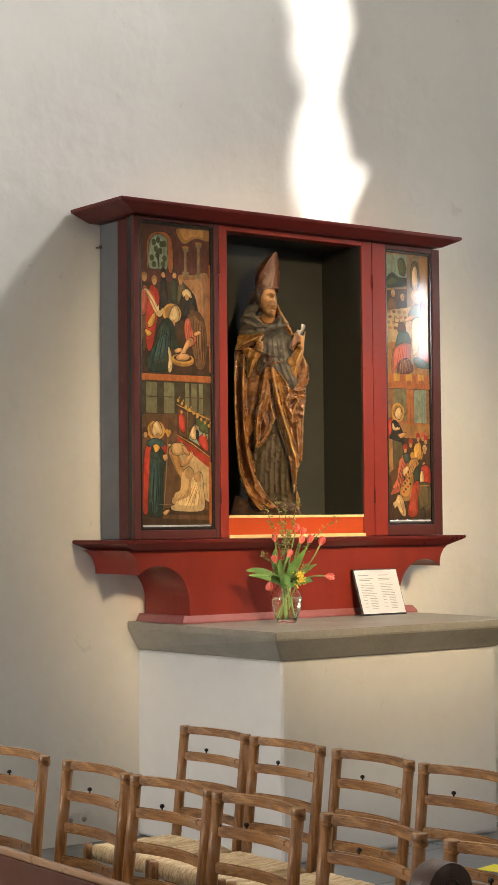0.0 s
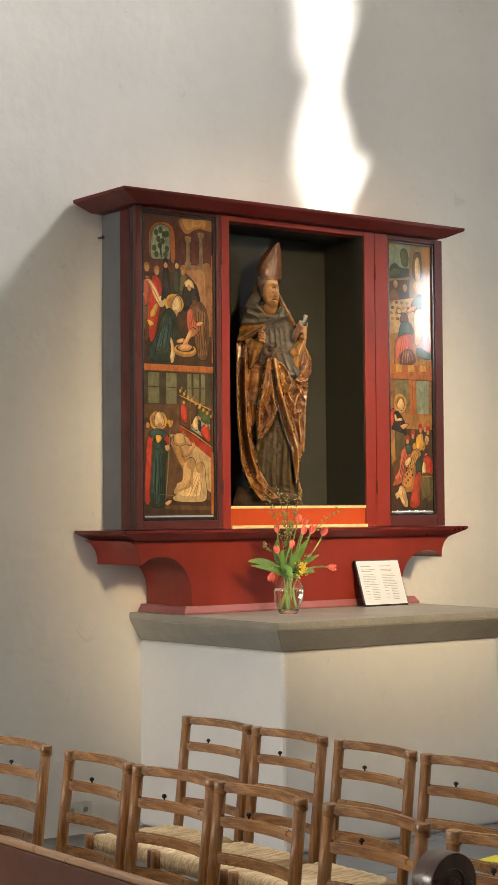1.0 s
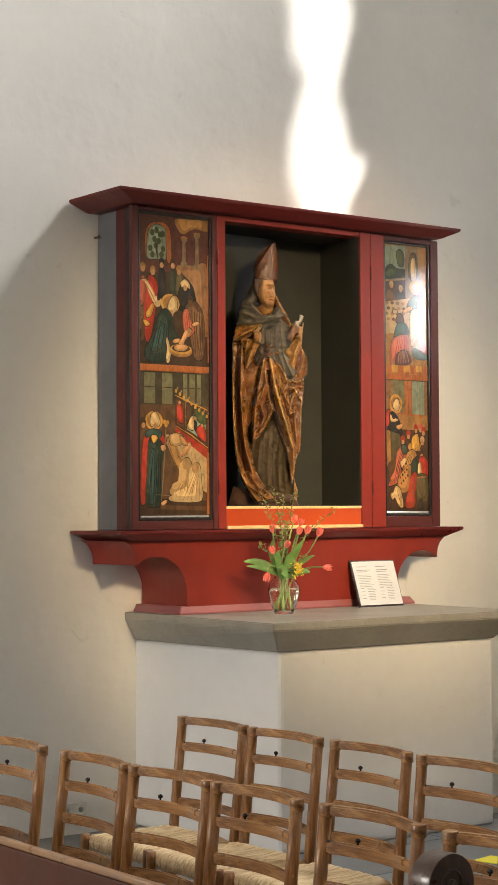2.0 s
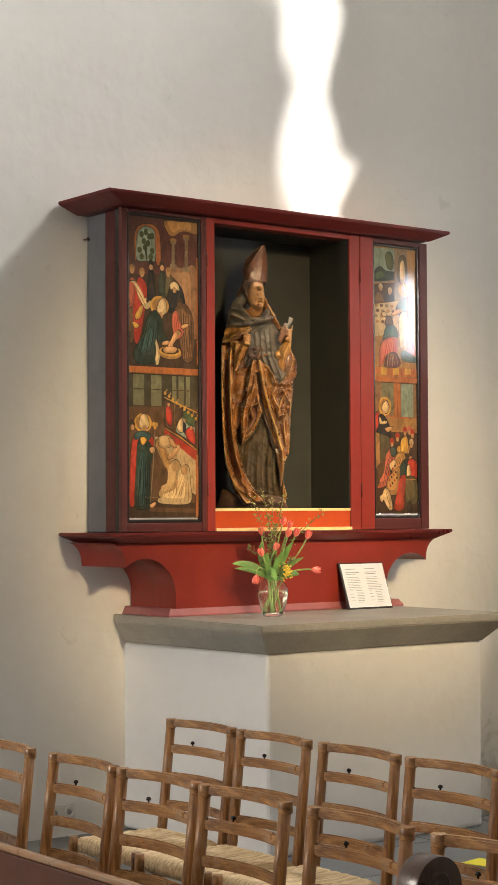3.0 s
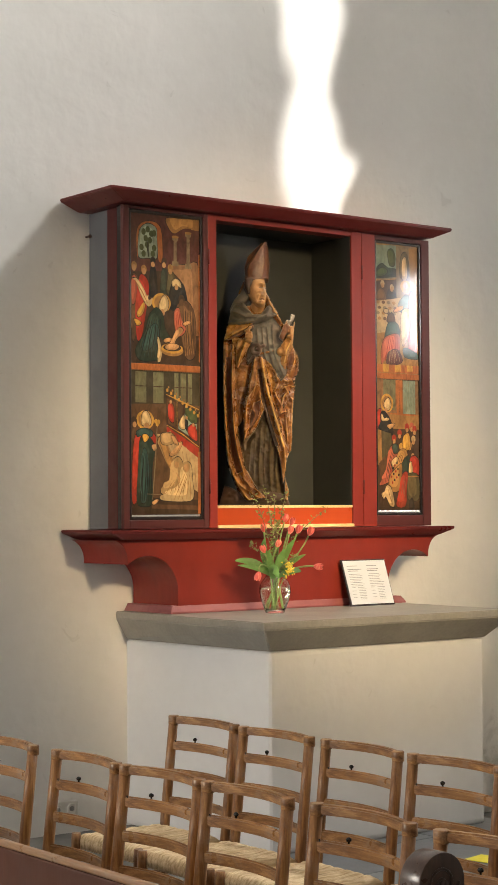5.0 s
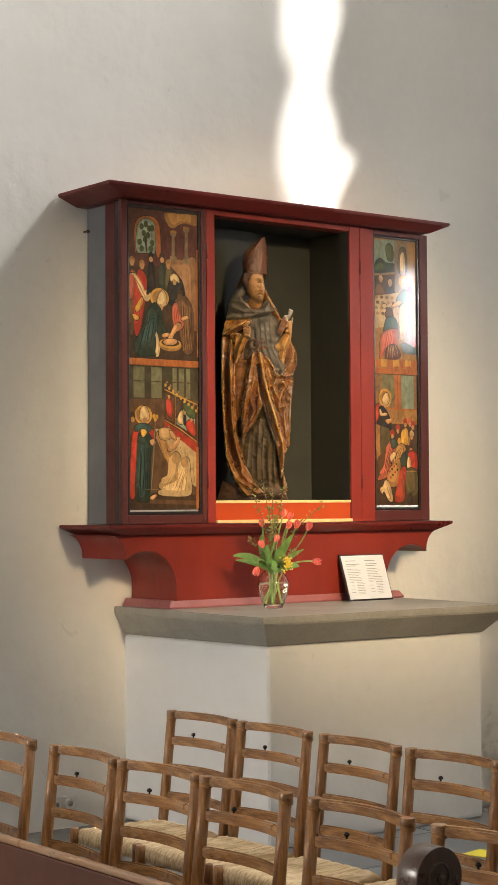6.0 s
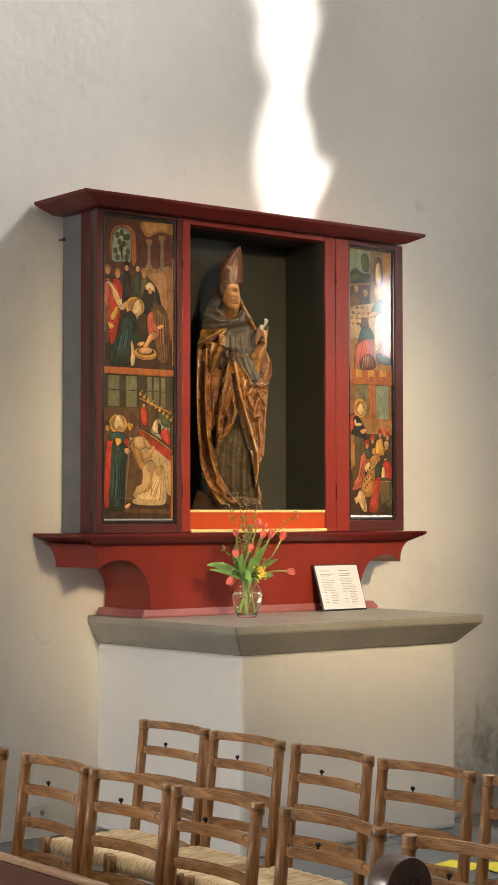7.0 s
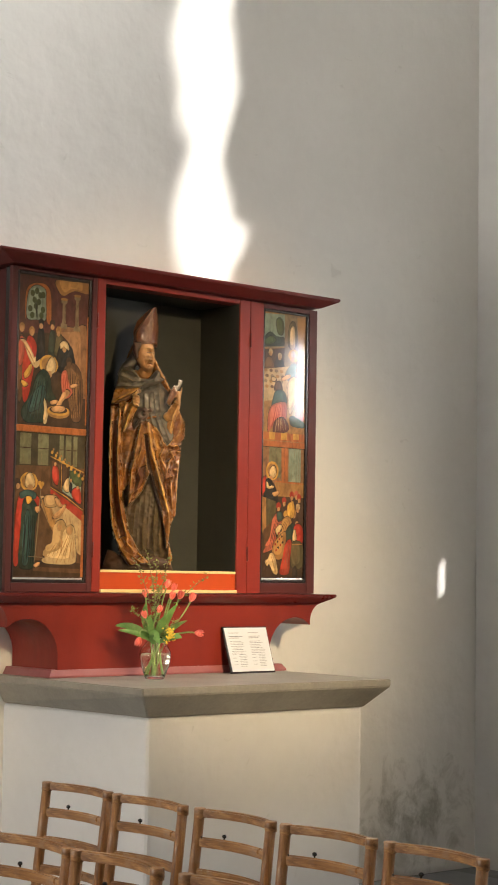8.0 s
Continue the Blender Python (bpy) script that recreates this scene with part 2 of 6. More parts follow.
def plaster_face(put, u0, u1, v0, v1, step, depth, thick, bm=None):
    """A wall's uneven face over its thickness."""
    bm = bm or bmesh.new()
    nu, nv = max(1, round((u1 - u0) / step)), max(1, round((v1 - v0) / step))
    grid = []
    for i in range(nu + 1):
        row = []
        for j in range(nv + 1):
            u, v = u0 + (u1 - u0) * i / nu, v0 + (v1 - v0) * j / nv
            w = depth * (noise.noise((u * 0.9, v * 0.9, 3.1)) + 0.45 * noise.noise((u * 2.6, v * 2.6, 7.7)))
            row.append(bm.verts.new(put(u, v, w)))
        grid.append(row)
    for i in range(nu):
        for j in range(nv):
            bm.faces.new((grid[i][j], grid[i + 1][j], grid[i + 1][j + 1], grid[i][j + 1])).smooth = True
    rim = [grid[i][0] for i in range(nu + 1)] + [grid[nu][j] for j in range(1, nv + 1)] + [grid[i][nv] for i in range(nu - 1, -1, -1)] + [grid[0][j] for j in range(nv - 1, 0, -1)]
    back = [bm.verts.new(put(u, v, -thick)) for u, v in ((u0, v0), (u1, v0), (u1, v1), (u0, v1))]
    ends = [0, nu, nu + nv, 2 * nu + nv, len(rim)]
    for k in range(4):
        run = rim[ends[k]:ends[k + 1] + 1] if k < 3 else rim[ends[3]:] + rim[:1]
        bm.faces.new([*run[::-1], back[k], back[(k + 1) % 4]])
    bm.faces.new(back[::-1])
    return bm


solid("wall_north", plaster_face(lambda u, v, w: (u, -w, v), WEST, EAST + 0.62, -0.26, TOP, 0.075, 0.012, 0.6), M_WALL,
      "uneven white lime-plastered chapel wall with damp stains", "wall", "structure")

# the east wall in two leaves, the outer unseen, with openings placed to shape the light: (y from, y to, z from, z to)
OPENINGS = [(-3.28, -2.33, 5.6, 10.2), (-2.80, -2.44, 2.84, 3.48), (-0.60, -0.30, 1.75, 2.45)]
OUTER = [(-3.75, -2.95, 5.9, 10.2), (-1.105, -0.925, 2.46, 2.80)]


def leaf(x0, x1, openings):
    bm = bmesh.new()
    ys = sorted({SOUTH, 0.0, *(v for o in openings for v in o[:2])})
    for a, b in zip(ys, ys[1:]):
        cuts = sorted((o[2], o[3]) for o in openings if o[0] <= a + 1e-6 and o[1] >= b - 1e-6)
        z = -0.26
        for lo, hi in (*cuts, (TOP, TOP)):
            if lo > z:
                box(x0, x1, a, b, z, lo, 0, bm)
            z = hi
    bmesh.ops.remove_doubles(bm, verts=bm.verts[:], dist=1e-5)
    return bm


solid("wall_east", leaf(EAST, EAST + 0.12, OPENINGS), M_WALL2, "white plastered side wall with narrow windows", "wall", "structure")
solid("wall_east_outer", leaf(EAST + 0.5, EAST + 0.62, OUTER), M_WALL2, "unseen outer leaf of the thick side wall, trimming the window light", "wall", "structure")


# bulges that shape the sun streak's two edges: height, how far north each shifts the edge, half height
STREAK_BULGES = {-1: ((7.02, 0.095, 0.13), (7.46, 0.03, 0.05), (6.66, -0.035, 0.12), (7.36, -0.04, 0.05), (7.75, -0.10, 0.16), (6.28, 0.05, 0.14), (8.3, 0.05, 0.2)),
          1: ((6.62, -0.105, 0.22), (6.02, 0.16, 0.085), (6.96, 0.04, 0.10), (5.86, -0.05, 0.06), (7.5, -0.05, 0.2), (8.2, 0.06, 0.3))}


def streak_jamb(side):
    """One unseen side of the lancet, its ragged edge shaped to cut the sun streak."""
    bm = bmesh.new()
    y0, y1, z0, z1 = OPENINGS[0]
    n = 90
    rows = []
    for i in range(n + 1):
        z = z0 + (z1 - z0) * i / n
        # bulges added where the sun streak on the wall widens or narrows
        swell = sum(h * math.exp(-((z - c) / w) ** 2) for c, h, w in STREAK_BULGES[side])
        swell += 0.016 * noise.noise((side * 9.0, z * 9, 1.3)) + 0.010 * noise.noise((side * 4.0, z * 22, 6.3))
        y = (-2.580 if side > 0 else -3.110) + swell
        y = min(y, y1 - 0.003) if side > 0 else max(y, y0 + 0.003)
        edge = y0 - 0.004 if side < 0 else y1 + 0.004
        rows.append([bm.verts.new(p) for p in ((EAST + 0.02, edge, z), (EAST + 0.02, y, z), (EAST + 0.12, y, z), (EAST + 0.12, edge, z))])
    for a, b in zip(rows, rows[1:]):
        for k in range(4):
            bm.faces.new((a[k], a[(k + 1) % 4], b[(k + 1) % 4], b[k]))
    bm.faces.new(rows[0])
    bm.faces.new(rows[-1][::-1])
    bmesh.ops.recalc_face_normals(bm, faces=bm.faces[:])
    return bm


for side in (-1, 1):
    solid("window_jamb", streak_jamb(side), M_WALL2, "unseen ragged jamb of the lancet, shaping the sun streak", "jamb", "structure")

solid("wall_south", box(WEST, EAST + 0.5, SOUTH - 0.5, SOUTH, 0, TOP), M_WALL2, "plain white plastered nave wall", "wall", "structure")
solid("wall_west", box(WEST - 0.5, WEST, SOUTH - 0.5, 0.6, 0, TOP), M_WALL2, "plain white plastered nave wall", "wall", "structure")
solid("ceiling", box(WEST - 0.5, EAST + 0.62, SOUTH - 0.5, 0.6, TOP, TOP + 0.3), M_CEIL, "plain white plastered ceiling", "ceiling", "structure")
# the floor: a raised part under altar and chairs, and a lower strip in the corner
DAIS, LOW = 1.76, -0.225


def floor_body():
    bm = box(WEST - 0.5, DAIS, SOUTH - 0.5, 0.6, -0.4, -0.006)
    box(DAIS, EAST + 0.62, SOUTH - 0.5, -2.6, -0.4, -0.006, 0, bm)
    box(DAIS, EAST + 0.62, -2.6, 0.6, -0.4, LOW - 0.006, 0, bm)
    bmesh.ops.remove_doubles(bm, verts=bm.verts[:], dist=1e-5)
    return bm


floor = solid("floor", floor_body(), M_JOINT, "grey stone-flagged church floor with a lower strip at the wall", "floor", "structure")


# ---- the altar ----
SLAB = 1.137


def altar_block():
    bm = box(0.135, 1.59, -1.165, 0.060, -0.004, 0.985, 0.028, None, 3)
    # its side runs a little out of square towards the wall
    for v in bm.verts:
        if v.co.x < 0.8:
            v.co.x -= 0.065 * (v.co.y + 1.165) / 1.15
    return bm


def altar_slab():
    bm = bmesh.new()
    rows = [(0.132, 1.592, -1.168, 0.985), (0.0, 1.67, -1.297, 1.099), (0.0, 1.67, -1.297, SLAB)]
    rings = [[bm.verts.new(p) for p in ((a, c, z), (b, c, z), (b, 0.030, z), (a - (0.065 if z < 1.0 else 0.0), 0.030, z))] for a, b, c, z in rows]
    for p, q in zip(rings, rings[1:]):
        for k in range(4):
            bm.faces.new((p[k], p[(k + 1) % 4], q[(k + 1) % 4], q[k]))
    bm.faces.new(rings[0][::-1])
    bm.faces.new(rings[-1])
    bmesh.ops.bevel(bm, geom=bm.edges[:], offset=0.005, segments=2, affect="EDGES")
    return bm


altar = thing("altar", "white plastered altar with a thick grey stone top", "altar")
part("altar_base", altar_block(), M_WALL2, altar, "white plastered block")
part("mensa_slab", altar_slab(), M_SLAB, altar, "grey stone slab with a bevelled underside")

# ---- the retable on the altar ----
XL, XR, FRONT = -0.206, 1.934, -0.40
retable = thing("retable", "red-painted wooden winged retable with painted panels, standing on the altar", "altarpiece")


def arc(cx, cz, r, a0, a1, n=12):
    return [(cx + r * math.cos(radians(a0 + (a1 - a0) * i / n)), cz + r * math.sin(radians(a0 + (a1 - a0) * i / n))) for i in range(n + 1)]


def predella():
    right = [(1.966, 1.523)]
    right += [(1.872 + 0.094 * (1 - math.sin(radians(a))), 1.523 - 0.112 * (1 - math.cos(radians(a)))) for a in range(10, 91, 10)]
    right += arc(1.752, 1.250, 0.191, 51, 180, 22)
    right += [(1.561, SLAB + 0.03)]
    left = [(1.665 - x, z) for x, z in reversed(right)]
    return smooth(prism(right + left, "y", -0.435, -0.014), 30)


part("predella", predella(), M_RED, retable, "red front with scooped brackets at both ends")


def plinth():
    prof = [(-0.455, SLAB + 0.002), (-0.455, SLAB + 0.012), (-0.437, SLAB + 0.042), (-0.014, SLAB + 0.042), (-0.014, SLAB + 0.002)]
    bm = prism(prof, "x", 0.045, 1.675)
    for v in bm.verts:
        if v.co.z > SLAB + 0.03:
            v.co.x += 0.022 if v.co.x < 0.8 else -0.022
    return bm


part("plinth", plinth(), M_SHEEN, retable, "low bevelled plinth board, red with a painted pinkish sheen")
part("sill_board", frustum(-0.35, 2.013, -0.514, -0.014, 1.524, 1.575, 0.095, 0.095, 0.035, 0.016), M_REDDARK, retable, "dark red projecting sill")
part("cornice", frustum(-0.352, 2.014, -0.516, -0.014, 3.252, 3.315, 0.115, 0.115, 0.05, 0.016), M_REDDARK, retable, "dark red projecting cornice board")

# the case: grey sides, red front frame, dark niche
part("case_side", box(-0.17, -0.14, -0.19, -0.014, 1.577, 3.25, 0.003), M_GREY, retable, "grey painted case side")
part("case_side", box(1.87, 1.90, -0.19, -0.014, 1.577, 3.25, 0.003), M_GREY, retable, "grey painted case side")
part("case_back", box(-0.138, 1.868, -0.03, -0.016, 1.577, 3.25), M_GREY, retable)
for a, b in ((-0.172, 0.31), (1.42, 1.902)):
    part("case_front", box(a, b, -0.285, -0.192, 1.577, 3.25, 0.004), M_PLUM, retable, "dark red backing frame")
for a, b in ((0.333, 0.387), (1.334, 1.409)):
    part("niche_stile", box(a, b, FRONT, -0.25, 1.577, 3.25, 0.004), M_RED, retable, "red upright of the niche")
part("niche_lintel", box(0.3875, 1.3335, FRONT + 0.003, -0.30, 3.222, 3.25, 0.003), M_RED, retable)
part("niche_floor", box(0.3875, 1.3335, -0.37, -0.032, 1.66, 1.694, 0.002), M_NICHE, retable, "dark niche floor")
part("niche_back", box(0.3875, 1.3335, -0.046, -0.032, 1.695, 3.25), M_NICHE, retable, "dark grey-green niche back")
part("niche_side", box(0.3595, 0.3865, -0.249, -0.047, 1.695, 3.25), M_NICHE, retable, "dark grey-green niche side")
part("niche_side", box(1.3345, 1.3615, -0.249, -0.047, 1.695, 3.25), M_NICHE, retable, "dark grey-green niche side")
part("niche_lining", box(0.3872, 0.3892, FRONT + 0.012, -0.047, 1.695, 3.222), M_NICHE, retable)
part("niche_lining", box(1.3318, 1.3338, FRONT + 0.012, -0.047, 1.695, 3.222), M_NICHE, retable)
part("niche_ceiling", box(0.3895, 1.3315, -0.299, -0.047, 3.222, 3.25), M_NICHE, retable)
part("threshold", box(0.3875, 1.3335, -0.388, -0.371, 1.577, 1.690, 0.002), M_ORANGE, retable, "orange-red threshold board")
part("gilt_strip", box(0.3880, 1.3330, -0.396, -0.389, 1.684, 1.698, 0.002), M_GILT, retable, "narrow gilt strip")
part("gilt_strip", box(0.3880, 1.3330, -0.410, -0.389, 1.577, 1.594, 0.002), M_GILT, retable, "narrow gilt strip")

# paintings: plain patches of colour on boards
PAINT = {}


def paint(key, color, dark=0.6, scale=30):
    m = mat("paint_" + key, 0.45, 0, 0.42)
    n = Net(m)
    n.b.inputs["Coat Roughness"].default_value, n.b.inputs["Specular IOR Level"].default_value = 0.11, 0.2
    color = [k * v ** 1.12 for k, v in zip((0.74, 0.62, 0.46), color)]
    g = n.noise(scale, 6, 0.6, (1, 1, 0.5), 0.7)
    c = n.ramp(g, (0.30, [v * dark for v in color]), (0.52, color), (0.74, [min(1, v * 1.25 + 0.01) for v in color]))
    # old varnish, browned in clouds, and fine cracks
    c = n.mix(n.ramp(n.noise(5, 4), (0.45, (0, 0, 0)), (0.75, (0.35, 0.35, 0.35))), c, (0.10, 0.055, 0.018))
    c = n.mix(n.ramp(n.noise(140, 3, 0.5, (1, 1, 0.4)), (0.62, (0, 0, 0)), (0.72, (0.35, 0.35, 0.35))), c, (0.05, 0.03, 0.014))
    n.color(c).bump(n.noise(90, 4), 0.08, 0.001)
    PAINT[key] = m


for key, color in (("brown", (0.16, 0.095, 0.048)), ("umber", (0.085, 0.052, 0.030)), ("wall", (0.33, 0.20, 0.11)), ("plum", (0.14, 0.055, 0.045)), ("gold", (0.66, 0.42, 0.10)), ("ochre", (0.42, 0.26, 0.10)),
                   ("green", (0.035, 0.062, 0.045)), ("black", (0.018, 0.020, 0.020)), ("red", (0.44, 0.055, 0.030)), ("rose", (0.50, 0.16, 0.11)), ("skin", (0.58, 0.37, 0.20)), ("pale", (0.48, 0.36, 0.20)),
                   ("cream", (0.60, 0.49, 0.31)), ("leaf", (0.085, 0.13, 0.055)), ("teal", (0.045, 0.11, 0.115)), ("orange", (0.50, 0.20, 0.065)), ("olive", (0.12, 0.11, 0.055)), ("dusk", (0.075, 0.070, 0.042)),
                   ("sky", (0.30, 0.42, 0.40)), ("grid", (0.22, 0.24, 0.16)), ("stone", (0.30, 0.25, 0.17))):
    paint(key, color)
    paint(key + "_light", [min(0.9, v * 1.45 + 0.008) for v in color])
SHADES = list(PAINT)


class Canvas:
    """A painted board; each stroke lies a hair over the one before. u and v run from the lower left corner."""

    def __init__(self, x0, x1, z0, z1, y, ground):
        self.frame_ = (x0, z0, x1 - x0, z1 - z0)
        self.y, self.lift = y, 0.0
        self.bm = box(x0, x1, y, y + 0.012, z0, z1)
        for f in self.bm.faces:
            f.material_index = SHADES.index(ground)

    def put(self, key, pts):
        x0, z0, w, h = self.frame_
        self.lift += 0.00003
        vs = [self.bm.verts.new((x0 + w * min(0.996, max(0.004, u)), self.y - self.lift, z0 + h * min(0.996, max(0.004, v)))) for u, v in pts]
        f = self.bm.faces.new(vs)
        f.material_index = SHADES.index(key)
        f.normal_update()
        if f.normal.y > 0:
            f.normal_flip()

    def flat(self, key, *pts):
        self.put(key, pts)

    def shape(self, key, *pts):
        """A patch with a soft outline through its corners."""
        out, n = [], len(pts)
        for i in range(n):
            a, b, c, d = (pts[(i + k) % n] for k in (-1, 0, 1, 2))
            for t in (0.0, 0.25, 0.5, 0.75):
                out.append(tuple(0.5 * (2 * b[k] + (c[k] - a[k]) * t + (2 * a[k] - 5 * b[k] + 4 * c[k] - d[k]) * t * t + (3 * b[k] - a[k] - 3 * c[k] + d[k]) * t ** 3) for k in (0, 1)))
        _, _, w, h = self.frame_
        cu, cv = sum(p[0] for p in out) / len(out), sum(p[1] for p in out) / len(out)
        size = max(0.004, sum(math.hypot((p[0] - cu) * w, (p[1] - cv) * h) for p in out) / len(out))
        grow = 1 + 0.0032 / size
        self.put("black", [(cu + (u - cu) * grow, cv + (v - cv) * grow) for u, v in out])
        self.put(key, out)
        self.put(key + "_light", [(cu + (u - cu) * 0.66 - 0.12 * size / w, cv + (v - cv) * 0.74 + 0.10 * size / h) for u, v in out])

    def oval(self, key, c, ru, rv, n=20):
        self.put(key, [(c[0] + ru * math.cos(math.tau * k / n), c[1] + rv * math.sin(math.tau * k / n)) for k in range(n)])

    def line(self, key, wide, *pts):
        """A brush stroke, thin at both ends."""
        _, _, w, h = self.frame_
        left, right = [], []
        for i, (u, v) in enumerate(pts):
            a, b = pts[max(0, i - 1)], pts[min(len(pts) - 1, i + 1)]
            dx, dz = (b[0] - a[0]) * w, (b[1] - a[1]) * h
            ln = math.hypot(dx, dz) or 1.0
            k = wide * (0.45 if i in (0, len(pts) - 1) else 1.0)
            left.append((u - dz / ln * k / w, v + dx / ln * k / h))
            right.append((u + dz / ln * k / w, v - dx / ln * k / h))
        self.put(key, left + right[::-1])

    def dot(self, key, c, size):
        """A small plain oval, upright."""
        _, _, w, h = self.frame_
        self.oval(key, c, size / w, size * 1.25 / h, 14)

    def pleats(self, key, wide, a, b, n, seed):
        """Strokes side by side between two edges, each edge a pair of points (top, foot)."""
        rng_ = random.Random(seed)
        for i in range(n):
            s = (i + 0.5) / n
            top = [a[0][k] + (b[0][k] - a[0][k]) * s for k in (0, 1)]
            low = [a[1][k] + (b[1][k] - a[1][k]) * s for k in (0, 1)]
            mid = [(top[k] + low[k]) / 2 + rng_.uniform(-0.015, 0.015) for k in (0, 1)]
            self.line(key, wide, top, mid, low)


def hall_scene(c):
    c.flat("plum", (0.00, 1.000), (1.00, 1.015), (1.00, 0.671), (0.57, 0.663), (0.46, 0.627), (0.00, 0.604))
    c.shape("ochre", (0.52, 0.986), (0.79, 0.993), (1.00, 0.997), (1.00, 0.925), (0.79, 0.931), (0.64, 0.889), (0.56, 0.915))
    c.shape("wall", (0.56, 0.670), (0.79, 0.682), (1.00, 0.656), (1.00, 0.057), (0.92, 0.069), (0.88, 0.381), (0.79, 0.555), (0.65, 0.623))
    c.flat("umber", (0.00, 0.194), (1.00, 0.206), (1.00, -0.000), (0.00, 0.000))
    c.shape("orange", (0.10, 0.697), (0.09, 0.859), (0.14, 0.927), (0.26, 0.953), (0.39, 0.942), (0.45, 0.879), (0.46, 0.701), (0.40, 0.706), (0.37, 0.889), (0.26, 0.933), (0.16, 0.909), (0.13, 0.846))
    c.shape("sky", (0.12, 0.710), (0.12, 0.845), (0.16, 0.909), (0.26, 0.936), (0.37, 0.911), (0.38, 0.845), (0.38, 0.712), (0.26, 0.706))
    for p in ((0.19, 0.879), (0.25, 0.897), (0.30, 0.870), (0.22, 0.836), (0.28, 0.825), (0.34, 0.875), (0.24, 0.793), (0.16, 0.774), (0.34, 0.775), (0.19, 0.732), (0.32, 0.736)):
        c.dot("leaf", p, 0.014)
    c.line("green", 0.006, (0.24, 0.823), (0.25, 0.764), (0.26, 0.712))
    for x, top, low in ((0.645, 0.85, 0.68), (0.835, 0.885, 0.67)):
        c.flat("stone", (x - 0.022, top), (x + 0.022, top), (x + 0.026, low), (x - 0.026, low))
        c.line("umber", 0.002, (x + 0.014, top), (x + 0.014, low))
        c.oval("stone", (x, top), 0.045, 0.018)
        c.oval("ochre", (x, top + 0.015), 0.05, 0.010)
        c.flat("stone", (x - 0.045, low + 0.02), (x + 0.045, low + 0.02), (x + 0.05, low - 0.012), (x - 0.05, low - 0.012))
    # the standing row behind, dark cloaks
    for key, p, w_, h_ in (("black", (0.32, 0.576), 0.075, 0.16), ("green", (0.48, 0.577), 0.070, 0.14), ("olive", (0.58, 0.567), 0.085, 0.12), ("black", (0.67, 0.490), 0.17, 0.15)):
        u, v = p
        c.shape(key, (u - w_ * 0.5, v + h_ * 0.3), (u, v + h_ * 0.48), (u + w_ * 0.6, v + h_ * 0.3), (u + w_ * 0.8, v - h_ * 0.7), (u - w_ * 0.7, v - h_ * 0.7))
    for p, hat in (((0.32, 0.677), "black"), ((0.48, 0.679), "umber"), ((0.57, 0.639), "ochre"), ((0.66, 0.537), "cream")):
        c.dot(hat, (p[0], p[1] + 0.012), 0.017)
        c.dot("skin", (p[0], p[1] - 0.012), 0.012)
    c.shape("cream", (0.59, 0.560), (0.65, 0.584), (0.71, 0.566), (0.73, 0.525), (0.69, 0.532), (0.65, 0.545), (0.61, 0.528))
    # standing pair at the edge: gold, red, a white cloth over the arm
    c.shape("brown", (0.02, 0.561), (0.09, 0.579), (0.13, 0.523), (0.13, 0.390), (0.07, 0.182), (0.02, 0.180))
    c.shape("red", (0.12, 0.566), (0.19, 0.587), (0.26, 0.529), (0.24, 0.410), (0.16, 0.186), (0.09, 0.160), (0.07, 0.358))
    c.shape("rose", (0.02, 0.561), (0.07, 0.578), (0.09, 0.491), (0.06, 0.402), (0.02, 0.400))
    for p in ((0.05, 0.633), (0.19, 0.614)):
        c.dot("ochre", (p[0], p[1] + 0.014), 0.018)
        c.dot("skin", p, 0.014)
    c.shape("cream", (0.03, 0.558), (0.10, 0.559), (0.19, 0.496), (0.26, 0.426), (0.31, 0.443), (0.30, 0.398), (0.24, 0.383), (0.15, 0.450), (0.08, 0.535))
    c.line("ochre", 0.003, (0.06, 0.551), (0.16, 0.480), (0.24, 0.403))
    c.shape("gold", (0.09, 0.337), (0.14, 0.373), (0.19, 0.408), (0.20, 0.376), (0.17, 0.330), (0.11, 0.307))
    c.shape("gold", (0.05, 0.291), (0.11, 0.286), (0.15, 0.266), (0.09, 0.249))
    # the kneeling figure in dark green, its halo, white apron strip
    c.oval("gold", (0.44, 0.411), 0.135, 0.066, 26)
    c.oval("ochre", (0.44, 0.411), 0.105, 0.050, 26)
    c.shape("cream", (0.40, 0.373), (0.43, 0.434), (0.49, 0.466), (0.54, 0.424), (0.53, 0.372), (0.46, 0.346))
    c.dot("skin", (0.45, 0.346), 0.016)
    c.shape("green", (0.28, 0.338), (0.37, 0.375), (0.46, 0.332), (0.49, 0.244), (0.56, 0.180), (0.47, 0.154), (0.41, 0.181), (0.43, 0.049), (0.32, 0.023), (0.13, 0.022), (0.07, 0.094), (0.19, 0.202), (0.24, 0.292))
    c.shape("teal", (0.26, 0.234), (0.36, 0.268), (0.41, 0.196), (0.32, 0.119), (0.19, 0.084), (0.16, 0.127))
    c.pleats("black", 0.003, ((0.26, 0.293), (0.11, 0.036)), ((0.44, 0.301), (0.41, 0.048)), 6, 4)
    c.pleats("teal", 0.002, ((0.29, 0.324), (0.16, 0.038)), ((0.41, 0.299), (0.37, 0.047)), 4, 6)
    c.shape("cream", (0.38, 0.180), (0.41, 0.164), (0.44, 0.079), (0.42, 0.019), (0.38, 0.024), (0.40, 0.107))
    c.shape("skin", (0.47, 0.166), (0.56, 0.182), (0.59, 0.165), (0.50, 0.147))
    # the seated figure whose feet are washed, brown cloak over rose
    c.shape("brown", (0.69, 0.419), (0.80, 0.437), (0.90, 0.382), (0.94, 0.264), (0.92, 0.069), (0.80, 0.049), (0.75, 0.136), (0.70, 0.253), (0.63, 0.339))
